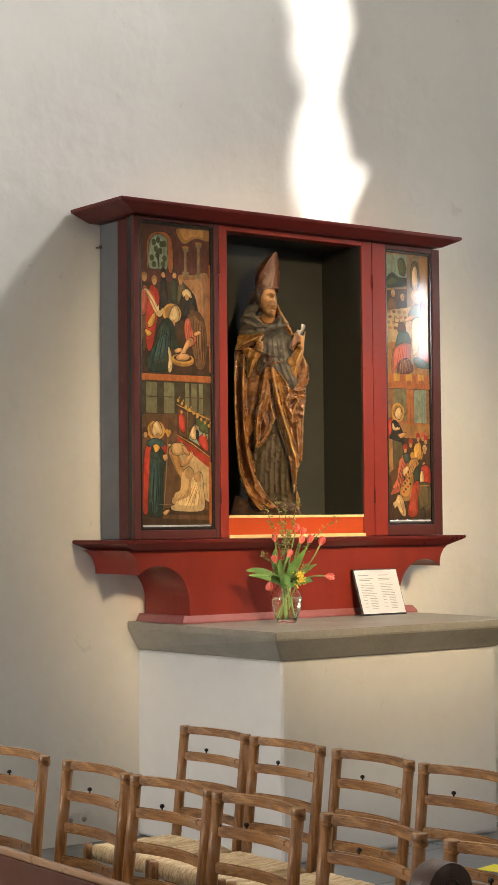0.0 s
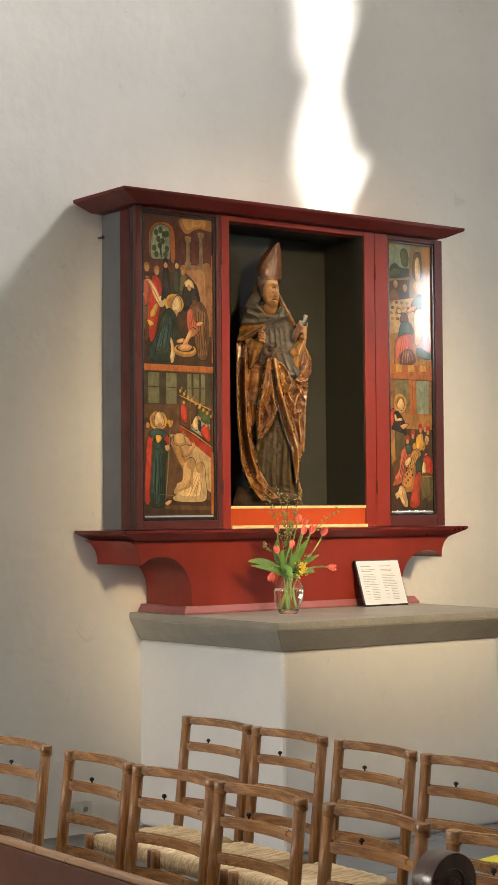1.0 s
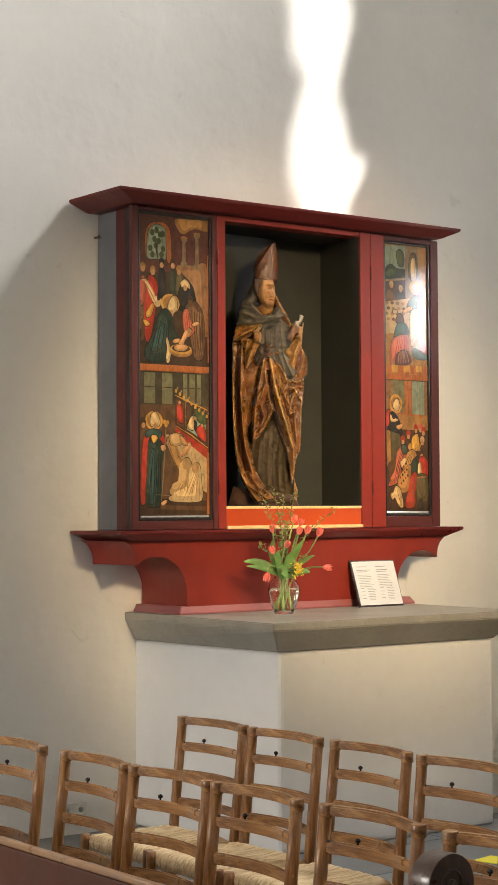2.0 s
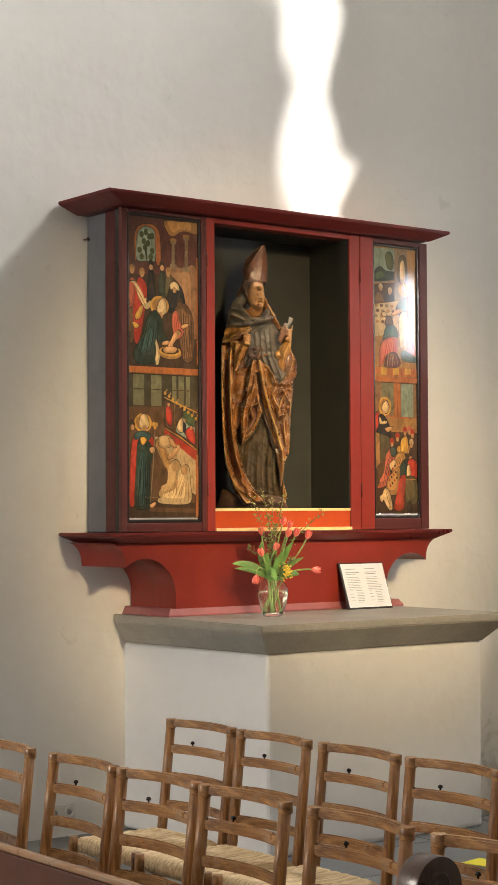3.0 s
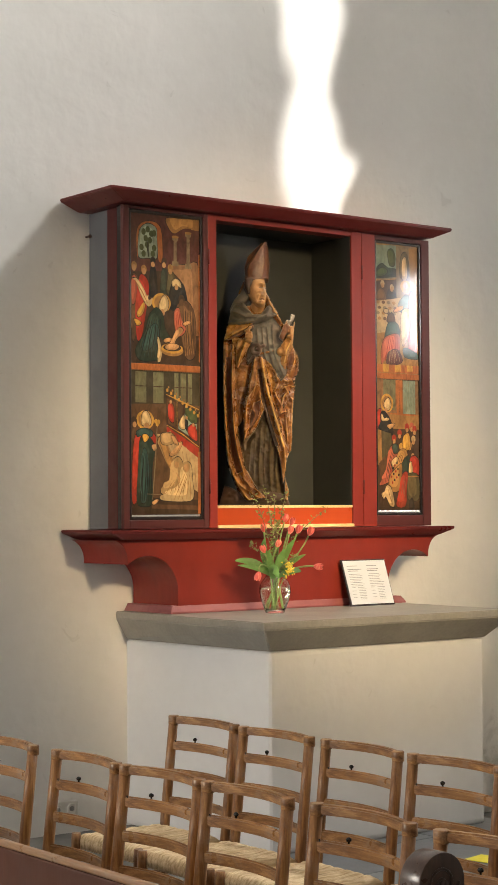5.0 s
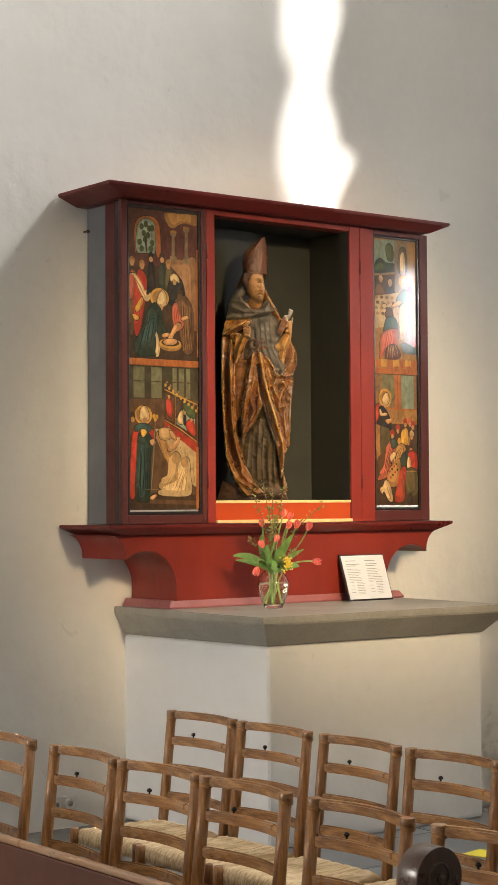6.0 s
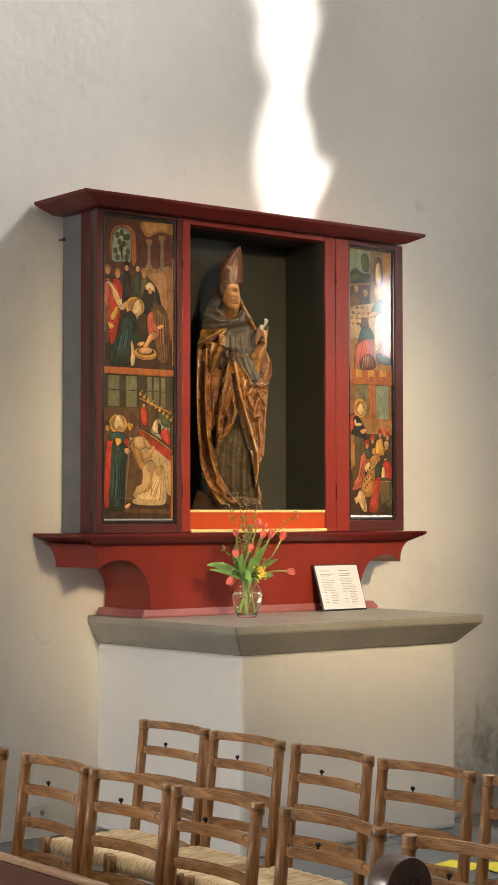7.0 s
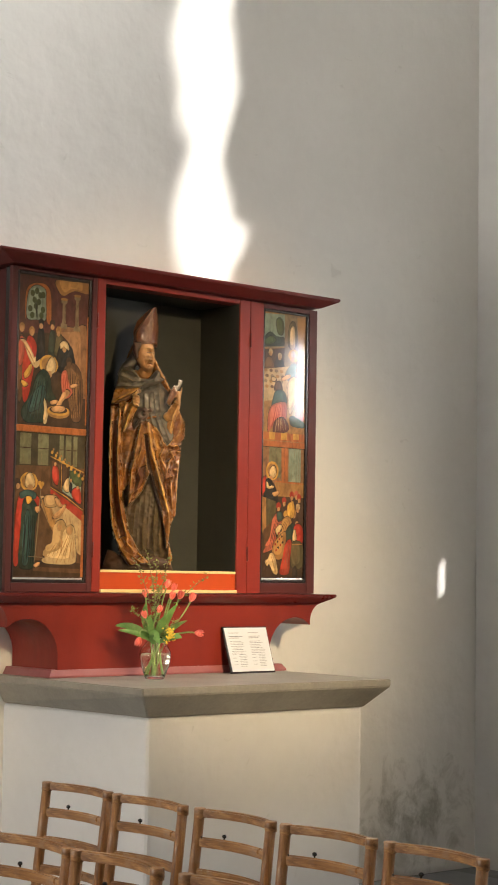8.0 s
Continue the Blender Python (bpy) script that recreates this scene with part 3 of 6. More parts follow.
    c.pleats("ochre", 0.0022, ((0.76, 0.390), (0.77, 0.063)), ((0.89, 0.366), (0.92, 0.083)), 5, 7)
    c.pleats("umber", 0.003, ((0.73, 0.388), (0.76, 0.137)), ((0.92, 0.323), (0.93, 0.084)), 5, 9)
    c.shape("rose", (0.62, 0.354), (0.69, 0.386), (0.73, 0.314), (0.79, 0.242), (0.69, 0.193), (0.63, 0.250))
    c.pleats("red", 0.0025, ((0.64, 0.355), (0.65, 0.236)), ((0.70, 0.357), (0.75, 0.226)), 3, 3)
    c.shape("skin", (0.69, 0.253), (0.75, 0.233), (0.65, 0.174), (0.61, 0.131), (0.52, 0.112), (0.55, 0.135), (0.60, 0.175))
    c.shape("skin", (0.75, 0.285), (0.83, 0.304), (0.86, 0.290), (0.78, 0.269))
    c.dot("umber", (0.73, 0.445), 0.020)
    c.dot("brown", (0.73, 0.424), 0.015)
    c.oval("ochre", (0.59, 0.097), 0.165, 0.040, 26)
    c.oval("gold", (0.59, 0.109), 0.160, 0.034, 26)
    c.oval("umber", (0.59, 0.115), 0.130, 0.024, 26)
    c.shape("skin", (0.49, 0.125), (0.60, 0.145), (0.69, 0.131), (0.64, 0.102), (0.52, 0.100))
    c.flat("orange", (0.98, 0.759), (1.01, 0.761), (1.01, 0.027), (0.98, 0.026))


def bedside_scene(c):
    c.flat("dusk", (0.00, 1.000), (1.00, 1.003), (1.00, 0.766), (0.48, 0.772), (0.00, 0.764))
    c.flat("brown", (0.00, 0.764), (0.51, 0.772), (0.51, 0.561), (0.00, 0.560))
    for x, w_ in ((0.145, 0.078), (0.395, 0.075), (0.655, 0.030), (0.755, 0.040), (0.855, 0.030)):
        c.flat("grid", (x - w_, 0.99), (x + w_, 0.99), (x + w_, 0.775), (x - w_, 0.775))
        c.line("umber", 0.003, (x - w_, 0.89), (x, 0.889), (x + w_, 0.89))
        c.line("stone", 0.0012, (x - w_ * 0.3, 0.98), (x - w_ * 0.3, 0.78))
    # the carved screen with its small painted fields
    c.flat("umber", (0.50, 0.830), (0.98, 0.728), (0.98, 0.479), (0.51, 0.621))
    c.flat("brown", (0.52, 0.810), (0.64, 0.783), (0.64, 0.604), (0.53, 0.637))
    c.flat("sky", (0.68, 0.780), (0.95, 0.725), (0.95, 0.517), (0.68, 0.599))
    c.shape("leaf", (0.77, 0.735), (0.87, 0.743), (0.95, 0.713), (0.95, 0.645), (0.84, 0.660))
    c.shape("umber", (0.68, 0.780), (0.77, 0.765), (0.76, 0.682), (0.68, 0.644))
    c.shape("cream", (0.73, 0.682), (0.77, 0.690), (0.78, 0.607), (0.73, 0.599), (0.69, 0.629))
    c.shape("black", (0.79, 0.667), (0.82, 0.645), (0.81, 0.592), (0.78, 0.614))
    c.shape("red", (0.82, 0.607), (0.91, 0.637), (0.95, 0.577), (0.95, 0.517), (0.84, 0.554))
    c.shape("red", (0.53, 0.757), (0.57, 0.780), (0.62, 0.742), (0.61, 0.644), (0.54, 0.674))
    for p in ((0.57, 0.787), (0.80, 0.679), (0.90, 0.630)):
        c.dot("skin", p, 0.008)
    for k in range(9):
        c.dot("gold", (0.52 + 0.056 * k, 0.868 - 0.0215 * k), 0.008)
        c.dot("ochre", (0.54 + 0.056 * k, 0.888 - 0.0215 * k), 0.005)
    c.line("gold", 0.004, (0.50, 0.839), (0.74, 0.788), (0.98, 0.740))
    c.line("gold", 0.003, (0.66, 0.795), (0.66, 0.592))
    c.line("gold", 0.003, (0.51, 0.624), (0.74, 0.561), (0.98, 0.474))
    c.flat("red", (0.51, 0.615), (0.98, 0.465), (0.98, 0.396), (0.51, 0.561))
    for k in range(6):
        c.dot("ochre", (0.56 + 0.075 * k, 0.574 - 0.036 * k), 0.006)
    # the white couch
    c.flat("cream", (0.37, 0.561), (0.55, 0.558), (0.97, 0.396), (0.97, 0.154), (0.68, 0.244), (0.40, 0.486))
    c.flat("pale", (0.37, 0.508), (0.51, 0.501), (0.64, 0.380), (0.51, 0.350))
    c.shape("ochre", (0.39, 0.531), (0.47, 0.528), (0.58, 0.395), (0.63, 0.320), (0.55, 0.320), (0.45, 0.440))
    c.shape("pale", (0.43, 0.561), (0.58, 0.567), (0.64, 0.516), (0.55, 0.486), (0.44, 0.493))
    c.shape("skin", (0.55, 0.425), (0.68, 0.478), (0.72, 0.509), (0.73, 0.486), (0.66, 0.426), (0.58, 0.407))
    c.shape("skin", (0.57, 0.546), (0.62, 0.546), (0.68, 0.493), (0.62, 0.493))
    c.pleats("pale", 0.0025, ((0.64, 0.471), (0.74, 0.229)), ((0.95, 0.381), (0.96, 0.184)), 5, 3)
    c.flat("brown", (0.33, 0.395), (0.64, 0.199), (0.42, 0.109), (0.33, 0.139))
    c.flat("umber", (0.00, 0.123), (0.98, 0.101), (0.98, 0.000), (0.00, 0.000))
    c.flat("brown", (0.29, 0.071), (0.98, 0.060), (0.98, 0.030), (0.29, 0.041))
    # the standing figure in red and dark green with its staff
    c.oval("gold", (0.20, 0.654), 0.125, 0.066, 26)
    c.oval("ochre", (0.20, 0.654), 0.095, 0.050, 26)
    c.shape("cream", (0.15, 0.628), (0.16, 0.696), (0.22, 0.717), (0.27, 0.681), (0.28, 0.627), (0.21, 0.612))
    c.dot("umber", (0.04, 0.643), 0.020)
    c.dot("skin", (0.05, 0.621), 0.012)
    c.dot("skin", (0.22, 0.609), 0.017)
    c.shape("red", (0.06, 0.545), (0.16, 0.567), (0.32, 0.561), (0.37, 0.493), (0.32, 0.455), (0.16, 0.508), (0.11, 0.319), (0.08, 0.101), (0.01, 0.101), (0.02, 0.395))
    c.line("cream", 0.003, (0.16, 0.530), (0.12, 0.350), (0.09, 0.101))
    c.shape("green", (0.12, 0.508), (0.19, 0.545), (0.27, 0.531), (0.34, 0.455), (0.30, 0.320), (0.30, 0.093), (0.19, 0.056), (0.08, 0.093), (0.10, 0.319))
    c.shape("teal", (0.16, 0.425), (0.22, 0.440), (0.25, 0.320), (0.22, 0.109), (0.13, 0.108))
    c.pleats("black", 0.003, ((0.14, 0.425), (0.11, 0.093)), ((0.31, 0.425), (0.29, 0.093)), 6, 2)
    c.shape("teal", (0.08, 0.575), (0.19, 0.598), (0.30, 0.576), (0.28, 0.538), (0.19, 0.552), (0.10, 0.536))
    c.shape("gold", (0.16, 0.548), (0.22, 0.555), (0.25, 0.531), (0.19, 0.500))
    c.shape("skin", (0.29, 0.478), (0.35, 0.488), (0.37, 0.461), (0.32, 0.443))
    c.line("stone", 0.004, (0.37, 0.621), (0.34, 0.350), (0.30, 0.101))
    for p in ((0.35, 0.648), (0.39, 0.644), (0.37, 0.627)):
        c.dot("gold", p, 0.010)
    c.line("stone", 0.003, (0.22, 0.142), (0.42, 0.136))
    # the seated pale figures
    c.shape("pale", (0.58, 0.358), (0.63, 0.395), (0.69, 0.398), (0.74, 0.350), (0.72, 0.245), (0.64, 0.169), (0.48, 0.139), (0.42, 0.154), (0.44, 0.192), (0.55, 0.222))
    c.shape("cream", (0.73, 0.320), (0.79, 0.365), (0.86, 0.343), (0.88, 0.230), (0.90, 0.139), (0.84, 0.094), (0.58, 0.091), (0.43, 0.101), (0.42, 0.131), (0.64, 0.169), (0.72, 0.229))
    for p, s_ in (((0.65, 0.347), 0.020), ((0.79, 0.326), 0.024)):
        c.dot("pale", (p[0], p[1] + 0.006), s_)
        c.dot("skin", p, s_ * 0.7)
    c.pleats("ochre", 0.0022, ((0.57, 0.222), (0.46, 0.142)), ((0.72, 0.260), (0.71, 0.154)), 4, 5)
    c.pleats("ochre", 0.0022, ((0.76, 0.290), (0.58, 0.101)), ((0.87, 0.275), (0.88, 0.109)), 5, 6)
    c.line("skin", 0.005, (0.64, 0.290), (0.69, 0.244), (0.66, 0.207))
    c.shape("skin", (0.29, 0.086), (0.37, 0.106), (0.38, 0.090), (0.32, 0.066))
    c.flat("orange", (0.96, 0.441), (1.00, 0.441), (1.00, 0.000), (0.96, 0.000))


def table_scene(c):
    c.flat("sky", (0.00, 0.987), (0.49, 1.008), (0.49, 0.754), (0.00, 0.723))
    c.shape("leaf", (0.29, 0.943), (0.38, 0.965), (0.46, 0.923), (0.45, 0.842), (0.34, 0.837), (0.30, 0.880))
    c.shape("green", (0.02, 0.797), (0.15, 0.846), (0.30, 0.816), (0.48, 0.811), (0.48, 0.753), (0.02, 0.724))
    c.shape("leaf", (0.03, 0.782), (0.18, 0.816), (0.28, 0.782), (0.15, 0.748), (0.04, 0.747))
    c.flat("stone", (0.49, 1.005), (1.00, 1.008), (1.00, 0.488), (0.49, 0.458))
    c.flat("ochre", (0.79, 0.985), (1.00, 0.995), (1.00, 0.358), (0.89, 0.351))
    c.shape("olive", (0.58, 0.754), (0.59, 0.899), (0.68, 0.950), (0.77, 0.911), (0.78, 0.766))
    c.shape("cream", (0.63, 0.741), (0.63, 0.878), (0.69, 0.914), (0.73, 0.884), (0.74, 0.747))
    c.line("stone", 0.005, (0.00, 0.720), (0.25, 0.729), (0.49, 0.748))
    c.flat("umber", (0.00, 0.707), (0.49, 0.732), (0.49, 0.579), (0.00, 0.549))
    for key, p in (("brown", (0.13, 0.613)), ("black", (0.37, 0.620))):
        u, v = p
        c.shape(key, (u - 0.11, v - 0.045), (u - 0.06, v + 0.03), (u + 0.05, v + 0.03), (u + 0.11, v - 0.045))
    for p in ((0.16, 0.682), (0.38, 0.657)):
        c.dot("cream", (p[0], p[1] + 0.008), 0.016)
        c.dot("skin", (p[0], p[1] - 0.006), 0.012)
    c.flat("cream", (0.01, 0.550), (0.63, 0.595), (0.69, 0.437), (0.53, 0.332), (0.02, 0.303))
    for k in range(14):
        c.oval(("ochre", "brown", "stone")[k % 3], (0.05 + 0.125 * (k % 4) + 0.03 * (k // 4 % 2), 0.545 - 0.042 * (k // 4)), 0.042, 0.013, 12)
    c.oval("umber", (0.24, 0.479), 0.07, 0.022)
    c.oval("cream", (0.24, 0.479), 0.055, 0.016)
    # the robed server with a white apron and a red train
    c.oval("gold", (0.71, 0.681), 0.13, 0.050, 22)
    c.dot("cream", (0.70, 0.688), 0.018)
    c.dot("skin", (0.69, 0.647), 0.013)
    c.shape("teal", (0.53, 0.541), (0.69, 0.615), (0.85, 0.592), (0.86, 0.512), (0.69, 0.485), (0.56, 0.486))
    c.shape("skin", (0.42, 0.489), (0.61, 0.529), (0.63, 0.505), (0.47, 0.473))
    c.shape("cream", (0.59, 0.464), (0.78, 0.507), (0.81, 0.380), (0.69, 0.243), (0.61, 0.239))
    c.shape("red", (0.79, 0.613), (0.90, 0.628), (0.94, 0.468), (0.91, 0.353), (0.98, 0.194), (0.89, 0.160), (0.76, 0.199), (0.82, 0.364))
    c.pleats("rose", 0.003, ((0.84, 0.575), (0.80, 0.201)), ((0.92, 0.580), (0.95, 0.192)), 3, 3)
    c.shape("teal", (0.64, 0.193), (0.76, 0.199), (0.99, 0.154), (0.98, 0.121), (0.79, 0.119), (0.66, 0.137))
    # the seated figure seen from behind
    c.shape("umber", (0.26, 0.397), (0.29, 0.450), (0.38, 0.468), (0.44, 0.431), (0.43, 0.387))
    c.shape("teal", (0.22, 0.314), (0.29, 0.386), (0.44, 0.397), (0.53, 0.364), (0.54, 0.300), (0.36, 0.306), (0.21, 0.266))
    c.shape("rose", (0.25, 0.284), (0.53, 0.303), (0.55, 0.204), (0.49, 0.136), (0.25, 0.124), (0.12, 0.069), (0.13, 0.214))
    c.pleats("red", 0.003, ((0.29, 0.278), (0.18, 0.088)), ((0.52, 0.291), (0.49, 0.120)), 6, 5)
    c.shape("plum", (0.29, 0.158), (0.49, 0.185), (0.61, 0.102), (0.46, 0.067), (0.25, 0.066))
    c.pleats("cream", 0.0018, ((0.31, 0.175), (0.26, 0.068)), ((0.49, 0.185), (0.58, 0.096)), 5, 5)
    for k in range(7):
        c.flat(("orange", "gold")[k % 2], (k / 7, 0.010), ((k + 1) / 7, 0.006), ((k + 1) / 7, 0.066), (k / 7, 0.066))
    c.flat("orange", (0.00, 0.000), (1.00, 0.024), (1.00, 0.000), (0.00, -0.024))


def throng_scene(c):
    c.flat("wall", (0.00, 1.000), (1.00, 1.000), (1.00, 0.667), (0.00, 0.671))
    c.flat("grid", (0.16, 0.995), (0.44, 0.995), (0.44, 0.765), (0.16, 0.766))
    c.flat("sky", (0.63, 0.995), (0.92, 0.995), (0.92, 0.739), (0.63, 0.740))
    for k in range(5):
        c.line("stone", 0.0014, (0.17 + 0.055 * k, 0.99), (0.17 + 0.055 * k, 0.77))
        c.line("stone", 0.0014, (0.65 + 0.055 * k, 0.99), (0.65 + 0.055 * k, 0.75))
    c.flat("orange", (0.46, 1.000), (0.60, 1.000), (0.61, 0.732), (0.47, 0.733))
    c.line("brown", 0.003, (0.53, 1.000), (0.54, 0.733))
    c.flat("ochre", (0.31, 0.741), (1.00, 0.731), (1.00, 0.619), (0.33, 0.622))
    c.line("orange", 0.005, (0.31, 0.737), (0.62, 0.732), (1.00, 0.726))
    # the speaker raised in a pulpit, haloed
    c.oval("gold", (0.24, 0.816), 0.150, 0.072, 26)
    c.oval("ochre", (0.24, 0.816), 0.115, 0.054, 26)
    c.shape("cream", (0.17, 0.789), (0.20, 0.837), (0.29, 0.854), (0.33, 0.797), (0.27, 0.762))
    c.dot("skin", (0.21, 0.756), 0.013)
    c.shape("red", (0.00, 0.735), (0.09, 0.766), (0.10, 0.639), (0.01, 0.624))
    c.shape("black", (0.09, 0.734), (0.19, 0.750), (0.33, 0.678), (0.37, 0.582), (0.14, 0.576), (0.04, 0.624), (0.09, 0.671))
    c.shape("cream", (0.11, 0.734), (0.18, 0.694), (0.27, 0.702), (0.28, 0.686), (0.17, 0.677), (0.11, 0.687))
    c.shape("skin", (0.24, 0.646), (0.40, 0.662), (0.41, 0.646), (0.31, 0.619))
    c.flat("olive", (0.00, 0.616), (0.33, 0.583), (0.35, 0.463), (0.14, 0.354), (0.02, 0.355))
    c.flat("ochre", (0.00, 0.616), (0.10, 0.608), (0.12, 0.339), (0.03, 0.339))
    c.flat("umber", (0.00, 0.340), (1.00, 0.394), (0.99, 0.000), (0.00, -0.000))
    c.flat("brown", (0.04, 0.355), (0.33, 0.464), (0.38, 0.241), (0.09, 0.196))
    # the listeners, close together in red, gold and green
    for p, hat in (((0.71, 0.628), "red"), ((0.82, 0.636), "rose"), ((0.89, 0.611), "red"), ((0.53, 0.581), "red"), ((0.40, 0.539), "red"), ((0.68, 0.541), "gold"), ((0.86, 0.536), "cream"), ((0.57, 0.478), "gold"), ((0.77, 0.492), "ochre"), ((0.84, 0.436), "umber")):
        c.dot(hat, (p[0], p[1] + 0.010), 0.017)
        c.dot("skin", (p[0], p[1] - 0.016), 0.011)
    c.shape("rose", (0.31, 0.480), (0.44, 0.494), (0.49, 0.399), (0.38, 0.320), (0.29, 0.226), (0.09, 0.189), (0.06, 0.205), (0.21, 0.290), (0.26, 0.401))
    c.shape("teal", (0.36, 0.495), (0.47, 0.501), (0.49, 0.446), (0.39, 0.434))
    c.pleats("plum", 0.003, ((0.33, 0.448), (0.16, 0.204)), ((0.44, 0.431), (0.31, 0.234)), 4, 8)
    c.shape("gold", (0.61, 0.557), (0.75, 0.588), (0.77, 0.476), (0.62, 0.461))
    c.shape("ochre", (0.50, 0.446), (0.67, 0.461), (0.72, 0.381), (0.48, 0.319), (0.38, 0.304))
    c.pleats("umber", 0.002, ((0.55, 0.438), (0.42, 0.312)), ((0.68, 0.445), (0.62, 0.382)), 4, 8)
    c.shape("cream", (0.33, 0.368), (0.44, 0.407), (0.48, 0.383), (0.38, 0.328))
    c.shape("green", (0.62, 0.382), (0.75, 0.412), (0.77, 0.268), (0.62, 0.174), (0.52, 0.191), (0.55, 0.319))
    c.shape("ochre", (0.29, 0.258), (0.44, 0.320), (0.57, 0.350), (0.57, 0.223), (0.48, 0.144), (0.27, 0.155))
    for k in range(12):
        c.dot("black" if k % 2 else "red", (0.31 + 0.05 * (k % 4) + 0.02 * (k // 4), 0.30 - 0.045 * (k // 4) + 0.02 * (k % 4)), 0.006)
    c.shape("red", (0.77, 0.396), (0.87, 0.419), (0.98, 0.378), (0.97, 0.266), (0.82, 0.268), (0.77, 0.332))
    c.shape("cream", (0.76, 0.364), (0.81, 0.364), (0.83, 0.292), (0.74, 0.282))
    c.shape("olive", (0.70, 0.261), (0.96, 0.266), (0.98, 0.090), (0.72, 0.085))
    c.line("ochre", 0.004, (0.70, 0.256), (0.84, 0.258), (0.97, 0.260))
    c.shape("red", (0.58, 0.270), (0.71, 0.285), (0.68, 0.142), (0.65, 0.031), (0.44, 0.033), (0.50, 0.144))
    c.pleats("rose", 0.003, ((0.61, 0.254), (0.48, 0.041)), ((0.69, 0.253), (0.64, 0.039)), 3, 4)
    c.shape("cream", (0.09, 0.125), (0.16, 0.145), (0.21, 0.187), (0.31, 0.170), (0.38, 0.082), (0.38, 0.026), (0.29, 0.036), (0.19, 0.100), (0.14, 0.085))
    c.line("ochre", 0.003, (0.24, 0.163), (0.29, 0.099), (0.35, 0.038))
    c.shape("black", (0.75, 0.061), (0.81, 0.089), (0.86, 0.044), (0.85, 0.012), (0.75, 0.013))


def painting(parent, x0, x1, z0, z1, ground, scene_, label):
    c = Canvas(x0, x1, z0, z1, -0.3842, ground)
    scene_(c)
    return part("painting", c.bm, [PAINT[k] for k in SHADES], parent, label)


def wing(name, x0, x1, px0, px1, pz0, pz1, split, label, pictures):
    # back board coloured black to paint in the shaded gap behind the wing
    wg = part(name, box(x0 + 0.004, x1 - 0.010, -0.3715, -0.335, 1.577, 3.249), M_BLACK, retable, label)
    for a, b, c, d in ((x0, px0 - 0.016, 1.577, 3.249), (px1 + 0.016, x1, 1.577, 3.249), (px0 - 0.0155, px1 + 0.0155, 1.577, pz0 - 0.016), (px0 - 0.0155, px1 + 0.0155, pz1 + 0.016, 3.249)):
        part("frame_rail", box(a, b, FRONT, -0.372, c, d, 0.004), M_RED if x0 > 1 and b <= px0 else M_PLUM, wg)
    for a, b, c, d in ((px0 - 0.015, px0, pz0 - 0.015, pz1 + 0.015), (px1, px1 + 0.015, pz0 - 0.015, pz1 + 0.015), (px0 + 0.0005, px1 - 0.0005, pz1, pz1 + 0.015), (px0 + 0.0005, px1 - 0.0005, pz0 - 0.015, pz0)):
        part("black_bead", box(a, b, FRONT + 0.006, -0.372, c, d, 0.004), M_BLACK, wg, "glossy black inner moulding")
    # silvery strip added for the glint along the panel's foot
    part("bright_strip", box(px0 + 0.004, px1 - 0.004, FRONT + 0.012, -0.3845, pz0 + 0.0005, pz0 + 0.011, 0.002), M_SILVER, wg, "bright silvery strip in place of a glint")
    part("divider", box(px0 + 0.001, px1 - 0.001, -0.390, -0.3725, split - 0.017, split + 0.017, 0.002), PAINT["orange"], wg, "painted wooden divider")
    painting(wg, px0 + 0.001, px1 - 0.001, pz0 + 0.013, split - 0.0175, *pictures[0], "painted interior scene in plain patches")
    painting(wg, px0 + 0.001, px1 - 0.001, split + 0.0175, pz1 - 0.0005, *pictures[1], "painted hall scene in plain patches")
    return wg


wing("wing_panel", XL, 0.331, -0.155, 0.285, 1.640, 3.215, 2.417, "hinged wing with two painted scenes", [("brown", bedside_scene), ("umber", hall_scene)])
wing("wing_panel", 1.411, XR, 1.528, 1.857, 1.655, 3.205, 2.440, "hinged wing with two painted scenes", [("umber", throng_scene), ("ochre", table_scene)])
for x, z in ((0.332, 1.80), (0.332, 3.02), (1.410, 1.80), (1.410, 3.02)):
    part("hinge", tube([(x, FRONT - 0.004, z - 0.04), (x, FRONT - 0.004, z + 0.04)], 0.006, 8), M_REDDARK, retable, "small painted barrel hinge")

# ---- the statue ----


def lattice(u, v, freq, seed):
    """Smooth value noise from -1 to 1 over two arrays."""
    table = np.random.RandomState(seed).uniform(-1, 1, (64, 64))
    a, b = u * freq + 31.7, v * freq + 17.3
    i, j = np.floor(a).astype(int), np.floor(b).astype(int)
    s, t = a - i, b - j
    s, t = s * s * (3 - 2 * s), t * t * (3 - 2 * t)
    at = lambda p, q: table[p % 64, q % 64]
    return (at(i, j) * (1 - s) + at(i + 1, j) * s) * (1 - t) + (at(i, j + 1) * (1 - s) + at(i + 1, j + 1) * s) * t


